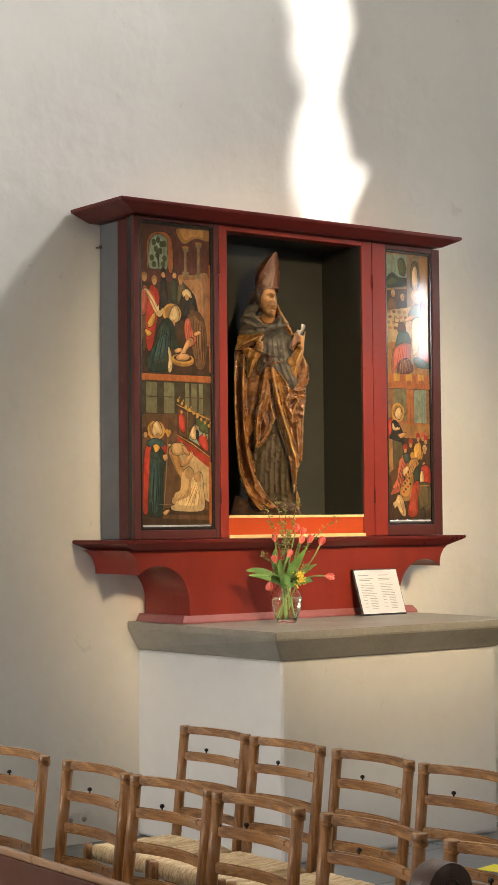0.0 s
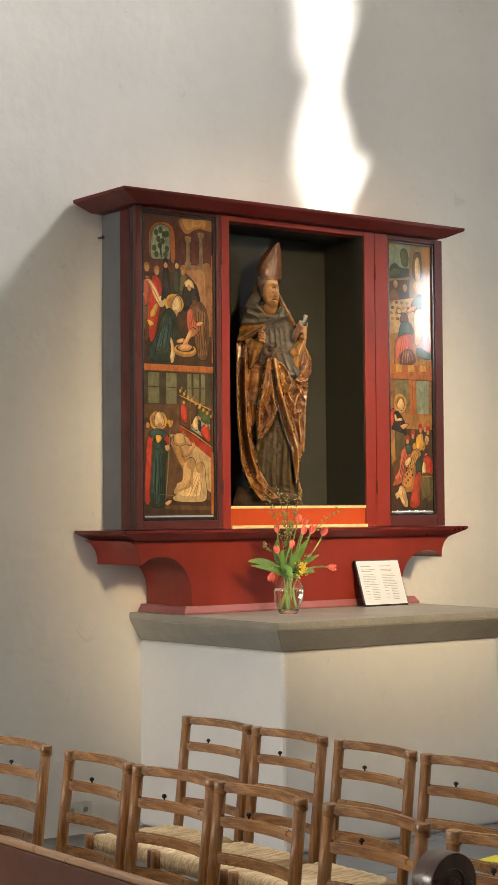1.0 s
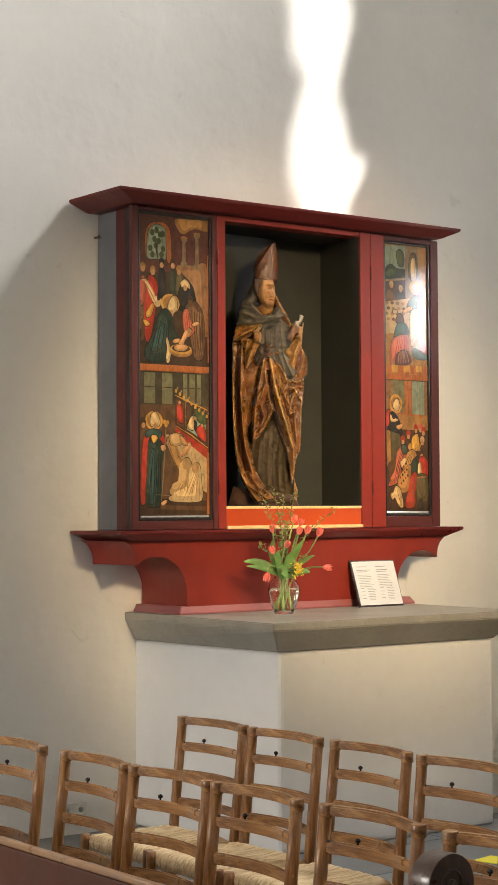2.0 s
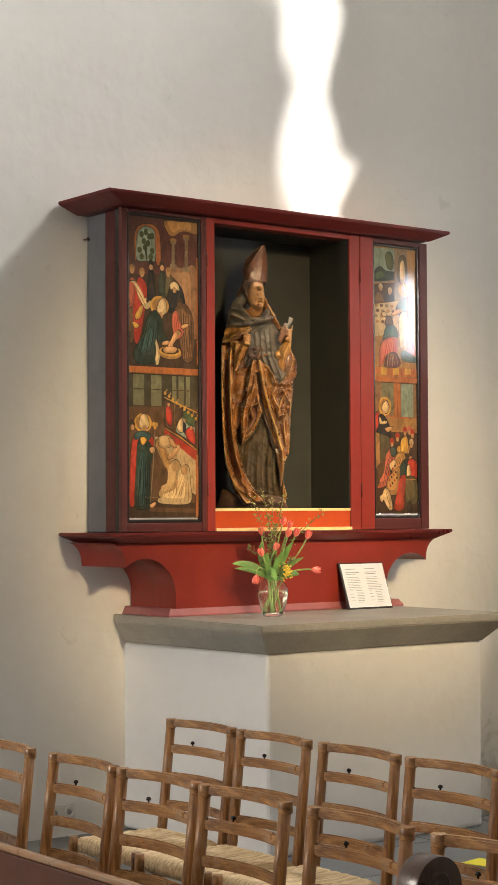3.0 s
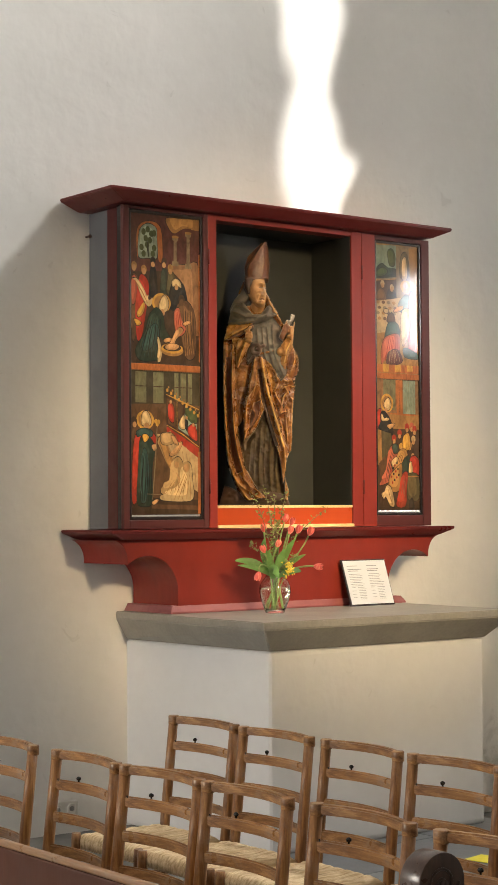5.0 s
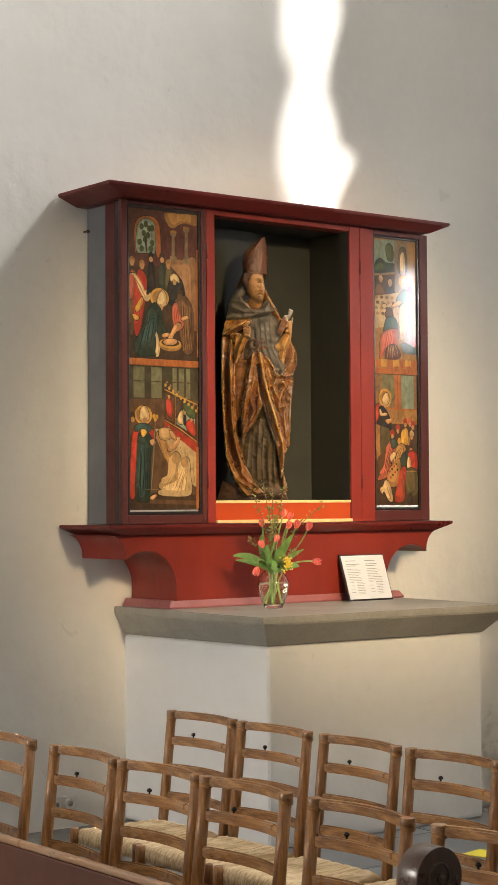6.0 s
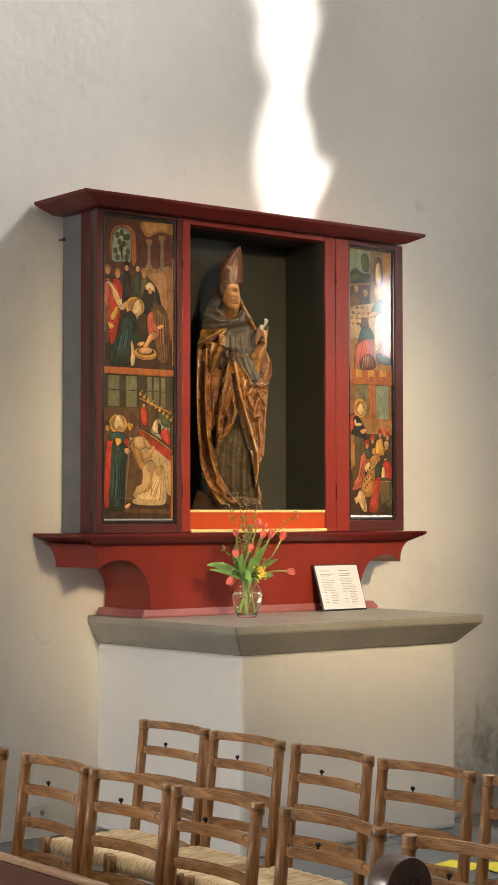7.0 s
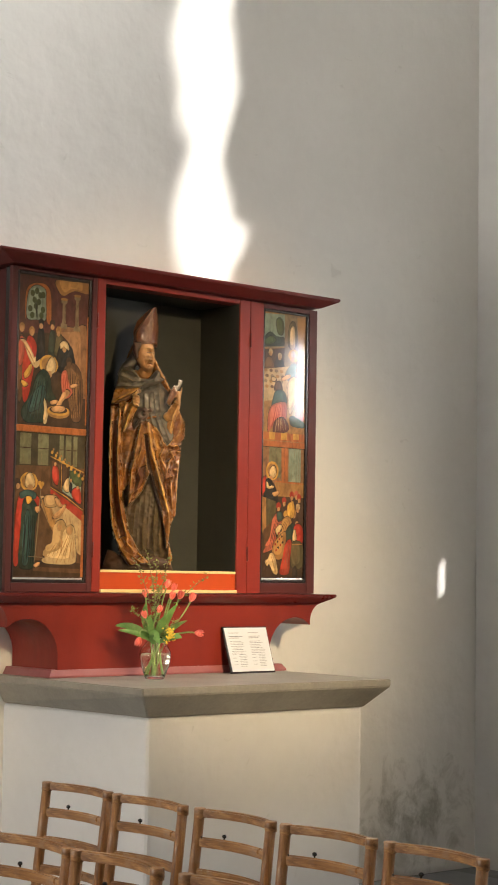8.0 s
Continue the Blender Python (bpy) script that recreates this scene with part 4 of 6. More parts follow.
class Carving:
    """A standing carved figure cut out of a block: layers of cloth, limbs and folds laid over a round core."""

    def __init__(self, u0, u1, high, step):
        us, vs = np.arange(u0, u1, step), np.arange(-0.004, high, step)
        self.U, self.V = np.meshgrid(us, vs, indexing="ij")
        self.D, self.M = np.full(self.U.shape, -9.0), np.zeros(self.U.shape, int)
        self.core = 0.105 * np.sqrt(np.maximum(0.04, 1 - ((self.U + 0.015) / 0.225) ** 2))
        self.step = step

    def near(self, line, loop=False):
        pts = list(line) + ([line[0]] if loop else [])
        best, along, side = np.full(self.U.shape, 9.0), np.zeros(self.U.shape), np.ones(self.U.shape)
        for k, ((x0, z0), (x1, z1)) in enumerate(zip(pts, pts[1:])):
            dx, dz = x1 - x0, z1 - z0
            t = np.clip(((self.U - x0) * dx + (self.V - z0) * dz) / (dx * dx + dz * dz + 1e-9), 0, 1)
            ex, ez = self.U - x0 - t * dx, self.V - z0 - t * dz
            d = np.hypot(ex, ez)
            hit = d < best
            best = np.where(hit, d, best)
            along = np.where(hit, (k + t) / (len(pts) - 1), along)
            side = np.where(hit, np.where(ex * dz - ez * dx > 0, 1.0, -1.0), side)
        return best, along, side

    def inside(self, poly):
        hit = np.zeros(self.U.shape, bool)
        for (x0, z0), (x1, z1) in zip(poly, poly[1:] + poly[:1]):
            cross = ((z0 > self.V) != (z1 > self.V)) & (self.U < (x1 - x0) * (self.V - z0) / (z1 - z0 + 1e-9) + x0)
            hit ^= cross
        return hit

    def lay(self, mask, depth, kind, over=False):
        put = mask if over else mask & (depth > self.D)
        self.D, self.M = np.where(put, depth, self.D), np.where(put, kind, self.M)

    def cloth(self, kind, level, *poly, over=False, hem=0.010):
        poly = list(poly)
        wobble = 0.003 * lattice(self.U, self.V, 60, 3)
        d = self.near(poly, True)[0]
        self.lay(self.inside(poly), self.core + level + hem * (1 - np.exp(-d / 0.008)) + wobble, kind, over)

    def fold(self, high, *line, left=0.010, right=0.017, kinds=(0, 1, 2, 5, 6)):
        d, s, side = self.near(line)
        w = np.where(side > 0, left, right)
        push = (1.0 if kinds == (FLESH,) else 1.25) * high * np.sin(np.pi * (0.15 + 0.72 * s)) * (np.exp(-(d / w) ** 1.35) - 0.42 * np.exp(-((d - 0.024) / 0.011) ** 2))
        self.D = np.where((self.D > -5) & np.isin(self.M, kinds), self.D + push, self.D)

    def limb(self, kind, level, radii, *line):
        d, s, _ = self.near(line)
        r = np.interp(s, np.linspace(0, 1, len(radii)), radii)
        self.lay(d < r, self.core + level + np.sqrt(np.maximum(0, r * r - d * d)), kind)

    def ball(self, kind, level, c, ru, rv, depth):
        q = ((self.U - c[0]) / ru) ** 2 + ((self.V - c[1]) / rv) ** 2
        self.lay(q < 1, self.core + level + depth * np.sqrt(np.maximum(0, 1 - q)), kind)

    def edge(self, kind, width, *line):
        self.M = np.where((self.near(line)[0] < width) & (self.D > -5), kind, self.M)

    def mesh(self, materials, back):
        solid_ = self.D > -5
        reach, shrink = np.zeros(self.U.shape), solid_.copy()
        for _ in range(26):
            reach += shrink
            pad = np.pad(shrink, 1)
            shrink = shrink & pad[2:, 1:-1] & pad[:-2, 1:-1] & pad[1:-1, 2:] & pad[1:-1, :-2]
        round_ = np.sqrt(1 - (1 - np.clip(reach / 26, 0, 1)) ** 2)
        D = self.D.copy()
        for _ in range(1):
            ok = np.pad(np.where(solid_, D, np.nan), 1, constant_values=np.nan)
            hood = np.stack([ok[1:-1, 1:-1], ok[1:-1, 1:-1], ok[1:-1, 1:-1], ok[2:, 1:-1], ok[:-2, 1:-1], ok[1:-1, 2:], ok[1:-1, :-2]])
            with np.errstate(all="ignore"):
                D = np.where(solid_, np.nan_to_num(np.nansum(hood, 0) / np.maximum(1, (~np.isnan(hood)).sum(0))), D)
        lip = np.clip(reach / 5, 0, 1)
        D = D - 0.030 * (1 - np.sqrt(1 - (1 - lip) ** 2))
        rear = np.maximum(-0.11 * round_, back(self.U))
        U, V = self.U.copy(), self.V.copy()
        for _ in range(4):
            for A in (U, V):
                wide = np.pad(A, 1, mode="edge")
                ins = np.pad(solid_.astype(float), 1)
                total = sum(wide[a:a + A.shape[0], b:b + A.shape[1]] * ins[a:a + A.shape[0], b:b + A.shape[1]] for a in range(3) for b in range(3))
                count = sum(ins[a:a + A.shape[0], b:b + A.shape[1]] for a in range(3) for b in range(3))
                A[:] = np.where(solid_ & (reach < 3) & (count > 0), total / np.maximum(count, 1), A)
        # drop what the thinnest spots leave behind the rear skin
        D = np.maximum(D, rear + 0.004)
        cell = solid_[:-1, :-1] & solid_[1:, :-1] & solid_[:-1, 1:] & solid_[1:, 1:]
        index = np.arange(U.size).reshape(U.shape)
        a, b, c, d = index[:-1, :-1][cell], index[1:, :-1][cell], index[1:, 1:][cell], index[:-1, 1:][cell]
        front = np.stack([a, b, c, d], 1)
        n = U.size
        faces = [front, front[:, ::-1] + n]
        pc = np.pad(cell, 1)
        for di, dj, p, q in ((-1, 0, (0, 0), (0, 1)), (1, 0, (1, 1), (1, 0)), (0, -1, (1, 0), (0, 0)), (0, 1, (0, 1), (1, 1))):
            rim = cell & ~pc[1 + di:1 + di + cell.shape[0], 1 + dj:1 + dj + cell.shape[1]]
            i, j = np.nonzero(rim)
            v0, v1 = index[i + p[0], j + p[1]], index[i + q[0], j + q[1]]
            faces.append(np.stack([v0, v1, v1 + n, v0 + n], 1))
        faces = np.concatenate(faces)
        verts = np.concatenate([np.stack([U, -D, V], -1).reshape(-1, 3), np.stack([U, -rear, V], -1).reshape(-1, 3)])
        kinds = self.M.reshape(-1)[faces[:, 0] % n]
        used, packed = np.unique(faces, return_inverse=True)
        me = bpy.data.meshes.new("statue")
        me.from_pydata(verts[used].tolist(), [], packed.reshape(-1, 4).tolist())
        for m in materials:
            me.materials.append(m)
        me.polygons.foreach_set("material_index", kinds.astype(np.int32))
        me.polygons.foreach_set("use_smooth", np.ones(len(faces), bool))
        me.update()
        return me


def carved(name, a, b, c, rough, metal=0.0, worn=None, coat=0.5):
    m = mat(name, rough, metal, coat)
    n = Net(m)
    g = n.noise(11, 7, 0.68, (1, 1, 0.5), 0.8)
    col = n.ramp(g, (0.3, a), (0.5, b), (0.7, c))
    if worn:
        # highlight on the crests, mixed into the colour and broken by noise
        crest = n.t.nodes.new("ShaderNodeNewGeometry").outputs["Pointiness"]
        shine = n.math("MULTIPLY", n.ramp(crest, (0.505, (0, 0, 0)), (0.56, (1, 1, 1))), n.ramp(n.noise(19, 5), (0.3, (0.25, 0.25, 0.25)), (0.6, (1, 1, 1))))
        col = n.mix(n.math("MULTIPLY", shine, 0.8), col, worn)
    n.color(col).bump(n.noise(60, 5, 0.6), 0.10, 0.003)
    n.rough(n.ramp(n.noise(22, 4), (0.3, [rough * 0.7] * 3), (0.7, [rough * 1.4] * 3)))
    return m


MANTLE, CAPE, GOWN, FLESH, DARK, GOLD, MITRE, PAGE = range(8)
S_MANTLE = carved("carved_brown", (0.060, 0.021, 0.007), (0.165, 0.064, 0.018), (0.31, 0.135, 0.034), 0.25, 0.0, (0.46, 0.25, 0.08))
S_CAPE = carved("carved_slate", (0.040, 0.036, 0.028), (0.078, 0.068, 0.052), (0.13, 0.10, 0.068), 0.42, 0.0, (0.17, 0.13, 0.085), 0.15)
S_GOWN = carved("carved_dark_gown", (0.024, 0.014, 0.005), (0.047, 0.028, 0.009), (0.078, 0.047, 0.015), 0.62, 0.0, (0.085, 0.054, 0.020), 0.05)
S_FLESH = carved("carved_flesh", (0.24, 0.105, 0.034), (0.37, 0.18, 0.06), (0.46, 0.24, 0.09), 0.40, 0.0, (0.52, 0.30, 0.12), 0.2)
S_DARK = carved("carved_dark", (0.035, 0.017, 0.010), (0.065, 0.030, 0.016), (0.10, 0.048, 0.024), 0.55, 0.0, None, 0.05)
S_GOLD = carved("carved_worn_gilt", (0.15, 0.058, 0.014), (0.32, 0.145, 0.032), (0.46, 0.23, 0.055), 0.28, 0.25, (0.60, 0.36, 0.10))
S_MITRE = carved("carved_mitre", (0.060, 0.018, 0.008), (0.12, 0.040, 0.015), (0.18, 0.070, 0.024), 0.38, 0.0, (0.30, 0.15, 0.06), 0.25)
S_PAGE = carved("carved_page", (0.30, 0.26, 0.21), (0.38, 0.33, 0.27), (0.44, 0.39, 0.32), 0.5)


def robed_figure():
    """A robed standing figure in a mitre with a book, plain in its features."""
    c = Carving(-0.262, 0.215, 1.475, 0.0026)
    # the round core under everything, and the rough base
    c.cloth(MANTLE, -0.02, (-0.154, 1.102), (-0.193, 0.986), (-0.212, 0.893), (-0.209, 0.659), (-0.202, 0.409), (-0.182, 0.222), (-0.139, 0.104), (-0.084, 0.029), (0.141, 0.029), (0.157, 0.066), (0.133, 0.160), (0.143, 0.238), (0.172, 0.347), (0.173, 0.503), (0.191, 0.659), (0.198, 0.799), (0.168, 0.893), (0.119, 1.017), (0.058, 1.102))
    c.cloth(DARK, -0.045, (-0.246, -0.009), (-0.208, 0.116), (-0.164, 0.104), (-0.093, 0.054), (0.141, 0.054), (0.165, -0.009))
    # the dark gown with its upright pleats
    c.cloth(GOWN, -0.050, (-0.136, 0.409), (-0.073, 0.518), (0.052, 0.518), (0.088, 0.378), (0.124, 0.222), (0.128, 0.035), (-0.059, 0.032), (-0.095, 0.122), over=True)
    for n, (x, top, low) in enumerate(((-0.088, 0.30, 0.06), (-0.066, 0.36, 0.04), (-0.040, 0.40, 0.04), (-0.012, 0.42, 0.04), (0.016, 0.43, 0.05), (0.046, 0.40, 0.05), (0.078, 0.34, 0.05))):
        c.fold(0.011 + 0.004 * (n % 2), (x + 0.01, top), (x - 0.003, (top + low) / 2), (x + 0.008 * (n - 3) / 3, low), left=0.007, right=0.013, kinds=(GOWN,))
    c.limb(DARK, -0.04, (0.022, 0.034, 0.022), (-0.028, 0.038), (0.047, 0.044), (0.128, 0.035))
    # the mantle's long fall on one side, its reddish lining between two rolled edges
    c.cloth(MANTLE, 0.004, (-0.212, 0.902), (-0.141, 0.883), (-0.140, 0.628), (-0.124, 0.378), (-0.088, 0.207), (-0.027, 0.091), (0.022, 0.041), (-0.084, 0.023), (-0.146, 0.097), (-0.188, 0.210), (-0.208, 0.403), (-0.215, 0.659))
    c.cloth(MITRE, -0.014, (-0.191, 0.815), (-0.166, 0.815), (-0.163, 0.503), (-0.140, 0.316), (-0.104, 0.185), (-0.139, 0.172), (-0.175, 0.309), (-0.194, 0.559), over=True)
    c.fold(0.022, (-0.206, 0.893), (-0.206, 0.628), (-0.199, 0.409), (-0.179, 0.235), (-0.133, 0.110), (-0.071, 0.029), left=0.008, right=0.010)
    c.fold(0.026, (-0.153, 0.902), (-0.162, 0.659), (-0.152, 0.440), (-0.128, 0.269), (-0.095, 0.172), left=0.007, right=0.010)
    c.fold(0.020, (-0.164, 0.172), (-0.108, 0.104), (-0.015, 0.041))
    c.fold(0.018, (-0.132, 0.191), (-0.064, 0.104), (0.053, 0.048))
    c.fold(0.014, (-0.058, 0.079), (0.023, 0.091), (0.097, 0.054))
    # the mantle drawn across the front: a hanging tip, a long gilt edge, the far lining
    c.cloth(MANTLE, 0.018, (-0.039, 0.808), (-0.071, 0.659), (-0.101, 0.518), (-0.096, 0.353), (-0.068, 0.375), (-0.024, 0.428), (-0.001, 0.484), (0.018, 0.528), (0.051, 0.425), (0.087, 0.316), (0.108, 0.197), (0.116, 0.110), (0.136, 0.185), (0.140, 0.278), (0.168, 0.297), (0.177, 0.503), (0.194, 0.659), (0.123, 0.746), (0.039, 0.821))
    c.cloth(GOLD, 0.012, (0.115, 0.621), (0.181, 0.640), (0.172, 0.362), (0.156, 0.278), (0.130, 0.241), (0.128, 0.347), (0.108, 0.487))
    c.cloth(MITRE, 0.004, (-0.038, 0.559), (-0.004, 0.571), (-0.017, 0.478), (-0.068, 0.397), (-0.064, 0.484), over=True)
    c.cloth(GOLD, 0.014, (0.023, 0.768), (0.055, 0.777), (0.078, 0.659), (0.065, 0.615), over=True, hem=0.004)
    c.cloth(DARK, -0.008, (-0.018, 0.740), (-0.002, 0.740), (0.021, 0.578), (0.048, 0.465), (0.094, 0.322), (0.075, 0.328), (0.030, 0.472), (0.003, 0.578), over=True)
    c.fold(0.034, (0.002, 0.802), (0.025, 0.659), (0.055, 0.550), (0.092, 0.422), (0.125, 0.309), (0.133, 0.191), left=0.009, right=0.014)
    c.edge(GOLD, 0.008, (0.002, 0.790), (0.025, 0.659), (0.055, 0.550), (0.092, 0.422), (0.119, 0.322))
    c.fold(0.028, (-0.036, 0.790), (-0.059, 0.659), (-0.082, 0.518), (-0.093, 0.372))
    c.fold(0.022, (-0.017, 0.759), (-0.037, 0.628), (-0.054, 0.559), (-0.033, 0.490), (-0.071, 0.391), left=0.007, right=0.012)
    c.fold(0.018, (-0.025, 0.659), (-0.066, 0.590), (-0.088, 0.534), left=0.007, right=0.012)
    c.fold(0.016, (-0.042, 0.440), (-0.080, 0.409), (-0.093, 0.362), left=0.006, right=0.010)
    c.fold(0.022, (0.061, 0.783), (0.094, 0.665), (0.072, 0.621), (0.118, 0.528), left=0.007, right=0.012)
    c.fold(0.020, (0.153, 0.634), (0.121, 0.590), (0.105, 0.509), left=0.007, right=0.012)
    c.fold(0.016, (0.097, 0.628), (0.122, 0.659), (0.162, 0.590), left=0.006, right=0.010)
    c.fold(0.016, (0.077, 0.578), (0.108, 0.503), (0.145, 0.515), left=0.006, right=0.010)
    c.fold(0.018, (0.174, 0.581), (0.167, 0.440), (0.168, 0.316), left=0.006, right=0.012)
    c.fold(0.016, (0.133, 0.518), (0.141, 0.394), (0.146, 0.269), left=0.006, right=0.012)
    c.fold(0.030, (0.200, 0.702), (0.147, 0.677), (0.085, 0.696))
    c.fold(0.022, (0.198, 0.740), (0.141, 0.709), (0.098, 0.727))
    c.fold(0.018, (0.190, 0.652), (0.141, 0.652), (0.103, 0.628), left=0.006, right=0.010)
    # the slate-coloured tunic, pleated above and below its cord
    c.cloth(CAPE, 0.010, (-0.043, 1.002), (0.088, 1.039), (0.122, 0.939), (0.124, 0.815), (0.148, 0.727), (0.110, 0.677), (0.054, 0.771), (-0.001, 0.815), (-0.051, 0.808), (-0.080, 0.777), (-0.069, 0.908), over=True)
    for x0, x1, x2 in ((-0.050, -0.046, -0.030), (-0.020, -0.014, 0.016), (0.008, 0.016, 0.052), (0.034, 0.046, 0.090), (0.062, 0.072, 0.122)):
        c.fold(0.012, (x0, 0.975), (x1, 0.845), left=0.006, right=0.011, kinds=(CAPE,))
        c.fold(0.015, (x1, 0.835), (x1 * 0.5 + x2 * 0.5, 0.775), (x2, 0.715), left=0.006, right=0.011, kinds=(CAPE,))
    c.limb(MANTLE, 0.014, (0.006, 0.006, 0.006), (-0.007, 0.827), (0.055, 0.840), (0.108, 0.849))
    c.limb(DARK, 0.022, (0.011, 0.011), *[(-0.029 + 0.024 * math.cos(a), 0.852 + 0.025 * math.sin(a)) for a in [k * math.tau / 14 for k in range(15)]])
    c.limb(DARK, 0.024, (0.008, 0.010), (-0.020, 0.852), (0.015, 0.871))
    c.limb(DARK, 0.022, (0.010, 0.005), (-0.039, 0.815), (-0.070, 0.777))
    # sleeves, the raised fist, the fist that holds the book
    c.cloth(GOLD, 0.022, (-0.206, 0.902), (-0.187, 0.983), (-0.146, 1.005), (-0.037, 0.999), (-0.087, 0.958), (-0.156, 0.927))
    c.fold(0.016, (-0.206, 0.908), (-0.131, 0.946), (-0.037, 0.989), left=0.006, right=0.012)
    c.limb(MITRE, 0.020, (0.008, 0.013, 0.010), (-0.175, 0.914), (-0.115, 0.939), (-0.049, 0.977))
    c.limb(GOLD, 0.010, (0.022, 0.034, 0.030, 0.024), (-0.138, 0.902), (-0.113, 0.883), (-0.088, 0.883), (-0.069, 0.908))
    c.limb(GOLD, 0.012, (0.032, 0.028, 0.016, 0.005), (-0.100, 0.871), (-0.113, 0.827), (-0.123, 0.790), (-0.130, 0.759))
    c.fold(0.014, (-0.085, 0.893), (-0.107, 0.830), (-0.126, 0.765), left=0.006, right=0.011, kinds=(GOLD,))
    c.fold(0.010, (-0.119, 0.902), (-0.135, 0.840), (-0.136, 0.790), left=0.006, right=0.010, kinds=(GOLD,))
    c.ball(FLESH, 0.040, (-0.066, 0.924), 0.022, 0.030, 0.030)
    for k in range(4):
        c.limb(FLESH, 0.060, (0.0085, 0.0075), (-0.080 + 0.002 * k, 0.950 - 0.0165 * k), (-0.056, 0.944 - 0.0165 * k))
    c.limb(FLESH, 0.062, (0.008, 0.007), (-0.075, 0.952), (-0.056, 0.971))
    c.limb(MANTLE, 0.000, (0.030, 0.040, 0.036, 0.020), (0.143, 0.883), (0.173, 0.808), (0.176, 0.740), (0.147, 0.690))
    c.limb(GOLD, 0.016, (0.026, 0.036, 0.030, 0.020), (0.111, 0.840), (0.130, 0.846), (0.152, 0.883), (0.165, 0.921))
    c.limb(GOLD, 0.010, (0.026, 0.020, 0.006), (0.136, 0.827), (0.123, 0.777), (0.129, 0.746))
    c.fold(0.014, (0.165, 0.902), (0.139, 0.840), (0.126, 0.768), left=0.006, right=0.011, kinds=(GOLD, MANTLE))
    c.fold(0.014, (0.177, 0.877), (0.189, 0.799), (0.163, 0.727), left=0.006, right=0.011, kinds=(GOLD, MANTLE))
    c.cloth(MITRE, 0.075, (0.100, 0.914), (0.118, 0.896), (0.162, 0.971), (0.144, 1.008), (0.122, 0.980), over=True, hem=0.004)
    c.cloth(PAGE, 0.070, (0.119, 0.983), (0.141, 1.017), (0.160, 1.011), (0.169, 1.002), (0.156, 0.971), (0.141, 1.002), over=True, hem=0.004)
    c.cloth(PAGE, 0.066, (0.157, 1.011), (0.163, 1.052), (0.194, 1.042), (0.172, 0.999), hem=0.004)
    c.ball(FLESH, 0.055, (0.168, 0.946), 0.017, 0.040, 0.026)
    for k in range(3):
        c.limb(FLESH, 0.068, (0.0075, 0.0075), (0.166 + 0.004 * k, 0.975 - 0.022 * k), (0.150, 0.968 - 0.022 * k))
    c.limb(FLESH, 0.066, (0.007, 0.008), (0.185, 1.002), (0.178, 0.952))
    # shoulder cape, hood behind the head, lappet
    c.limb(CAPE, 0.000, (0.020, 0.034, 0.030, 0.014), (-0.154, 1.077), (-0.126, 1.105), (-0.091, 1.145), (-0.082, 1.195))
    c.limb(MANTLE, -0.010, (0.012, 0.022, 0.016), (-0.084, 1.236), (-0.100, 1.176), (-0.123, 1.126))
    c.cloth(CAPE, 0.030, (-0.180, 0.989), (-0.170, 1.058), (-0.145, 1.098), (-0.098, 1.114), (-0.043, 1.045), (0.001, 1.045), (0.045, 1.102), (0.091, 1.039), (0.026, 1.011), (-0.037, 0.995), (-0.115, 0.986), hem=0.018)
    c.fold(0.018, (-0.174, 0.995), (-0.037, 1.002), (0.088, 1.039), left=0.006, right=0.013, kinds=(CAPE,))
    c.fold(0.016, (-0.161, 1.064), (-0.083, 1.027), (0.001, 1.030), left=0.007, right=0.012, kinds=(CAPE,))
    c.fold(0.012, (-0.148, 1.089), (-0.086, 1.077), (-0.036, 1.039), left=0.006, right=0.010, kinds=(CAPE,))
    c.fold(0.014, (0.058, 1.077), (0.032, 1.039), (-0.018, 1.020), left=0.006, right=0.010, kinds=(CAPE,))
    c.limb(MANTLE, 0.018, (0.010, 0.020, 0.022, 0.012), (0.030, 1.158), (0.048, 1.102), (0.079, 1.045), (0.113, 0.989))
    c.fold(0.012, (0.033, 1.145), (0.058, 1.089), (0.113, 0.995), left=0.005, right=0.009, kinds=(MANTLE,))
    # the bowed plain head: neck, skull, jaw, nose, brows, lids, lips, hair
    c.ball(FLESH, -0.022, (-0.017, 1.089), 0.040, 0.040, 0.040)
    c.ball(FLESH, 0.015, (-0.019, 1.183), 0.054, 0.080, 0.066)
    c.ball(FLESH, 0.016, (-0.008, 1.150), 0.042, 0.056, 0.062)
    c.ball(FLESH, 0.012, (-0.003, 1.118), 0.032, 0.036, 0.060)
    face = (FLESH,)
    for x in (0.002, 0.030):
        c.fold(-0.020, (x - 0.015, 1.187), (x, 1.190), (x + 0.012, 1.187), left=0.010, right=0.012, kinds=face)
        c.fold(0.008, (x - 0.013, 1.180), (x, 1.184), (x + 0.011, 1.180), left=0.005, right=0.005, kinds=face)
        c.fold(0.010, (x - 0.018, 1.203), (x - 0.002, 1.209), (x + 0.013, 1.203), left=0.006, right=0.006, kinds=face)
    c.fold(0.020, (0.016, 1.200), (0.020, 1.172), (0.024, 1.150), (0.022, 1.140), left=0.009, right=0.006, kinds=face)
    c.fold(0.012, (0.012, 1.143), (0.022, 1.141), (0.029, 1.144), left=0.006, right=0.006, kinds=face)
    c.fold(-0.010, (0.004, 1.146), (-0.008, 1.126), (-0.012, 1.104), left=0.006, right=0.006, kinds=face)
    c.fold(-0.008, (-0.026, 1.160), (-0.020, 1.128), (-0.008, 1.100), left=0.010, right=0.010, kinds=face)
    c.fold(-0.012, (-0.004, 1.120), (0.008, 1.124), (0.020, 1.120), left=0.004, right=0.004, kinds=face)
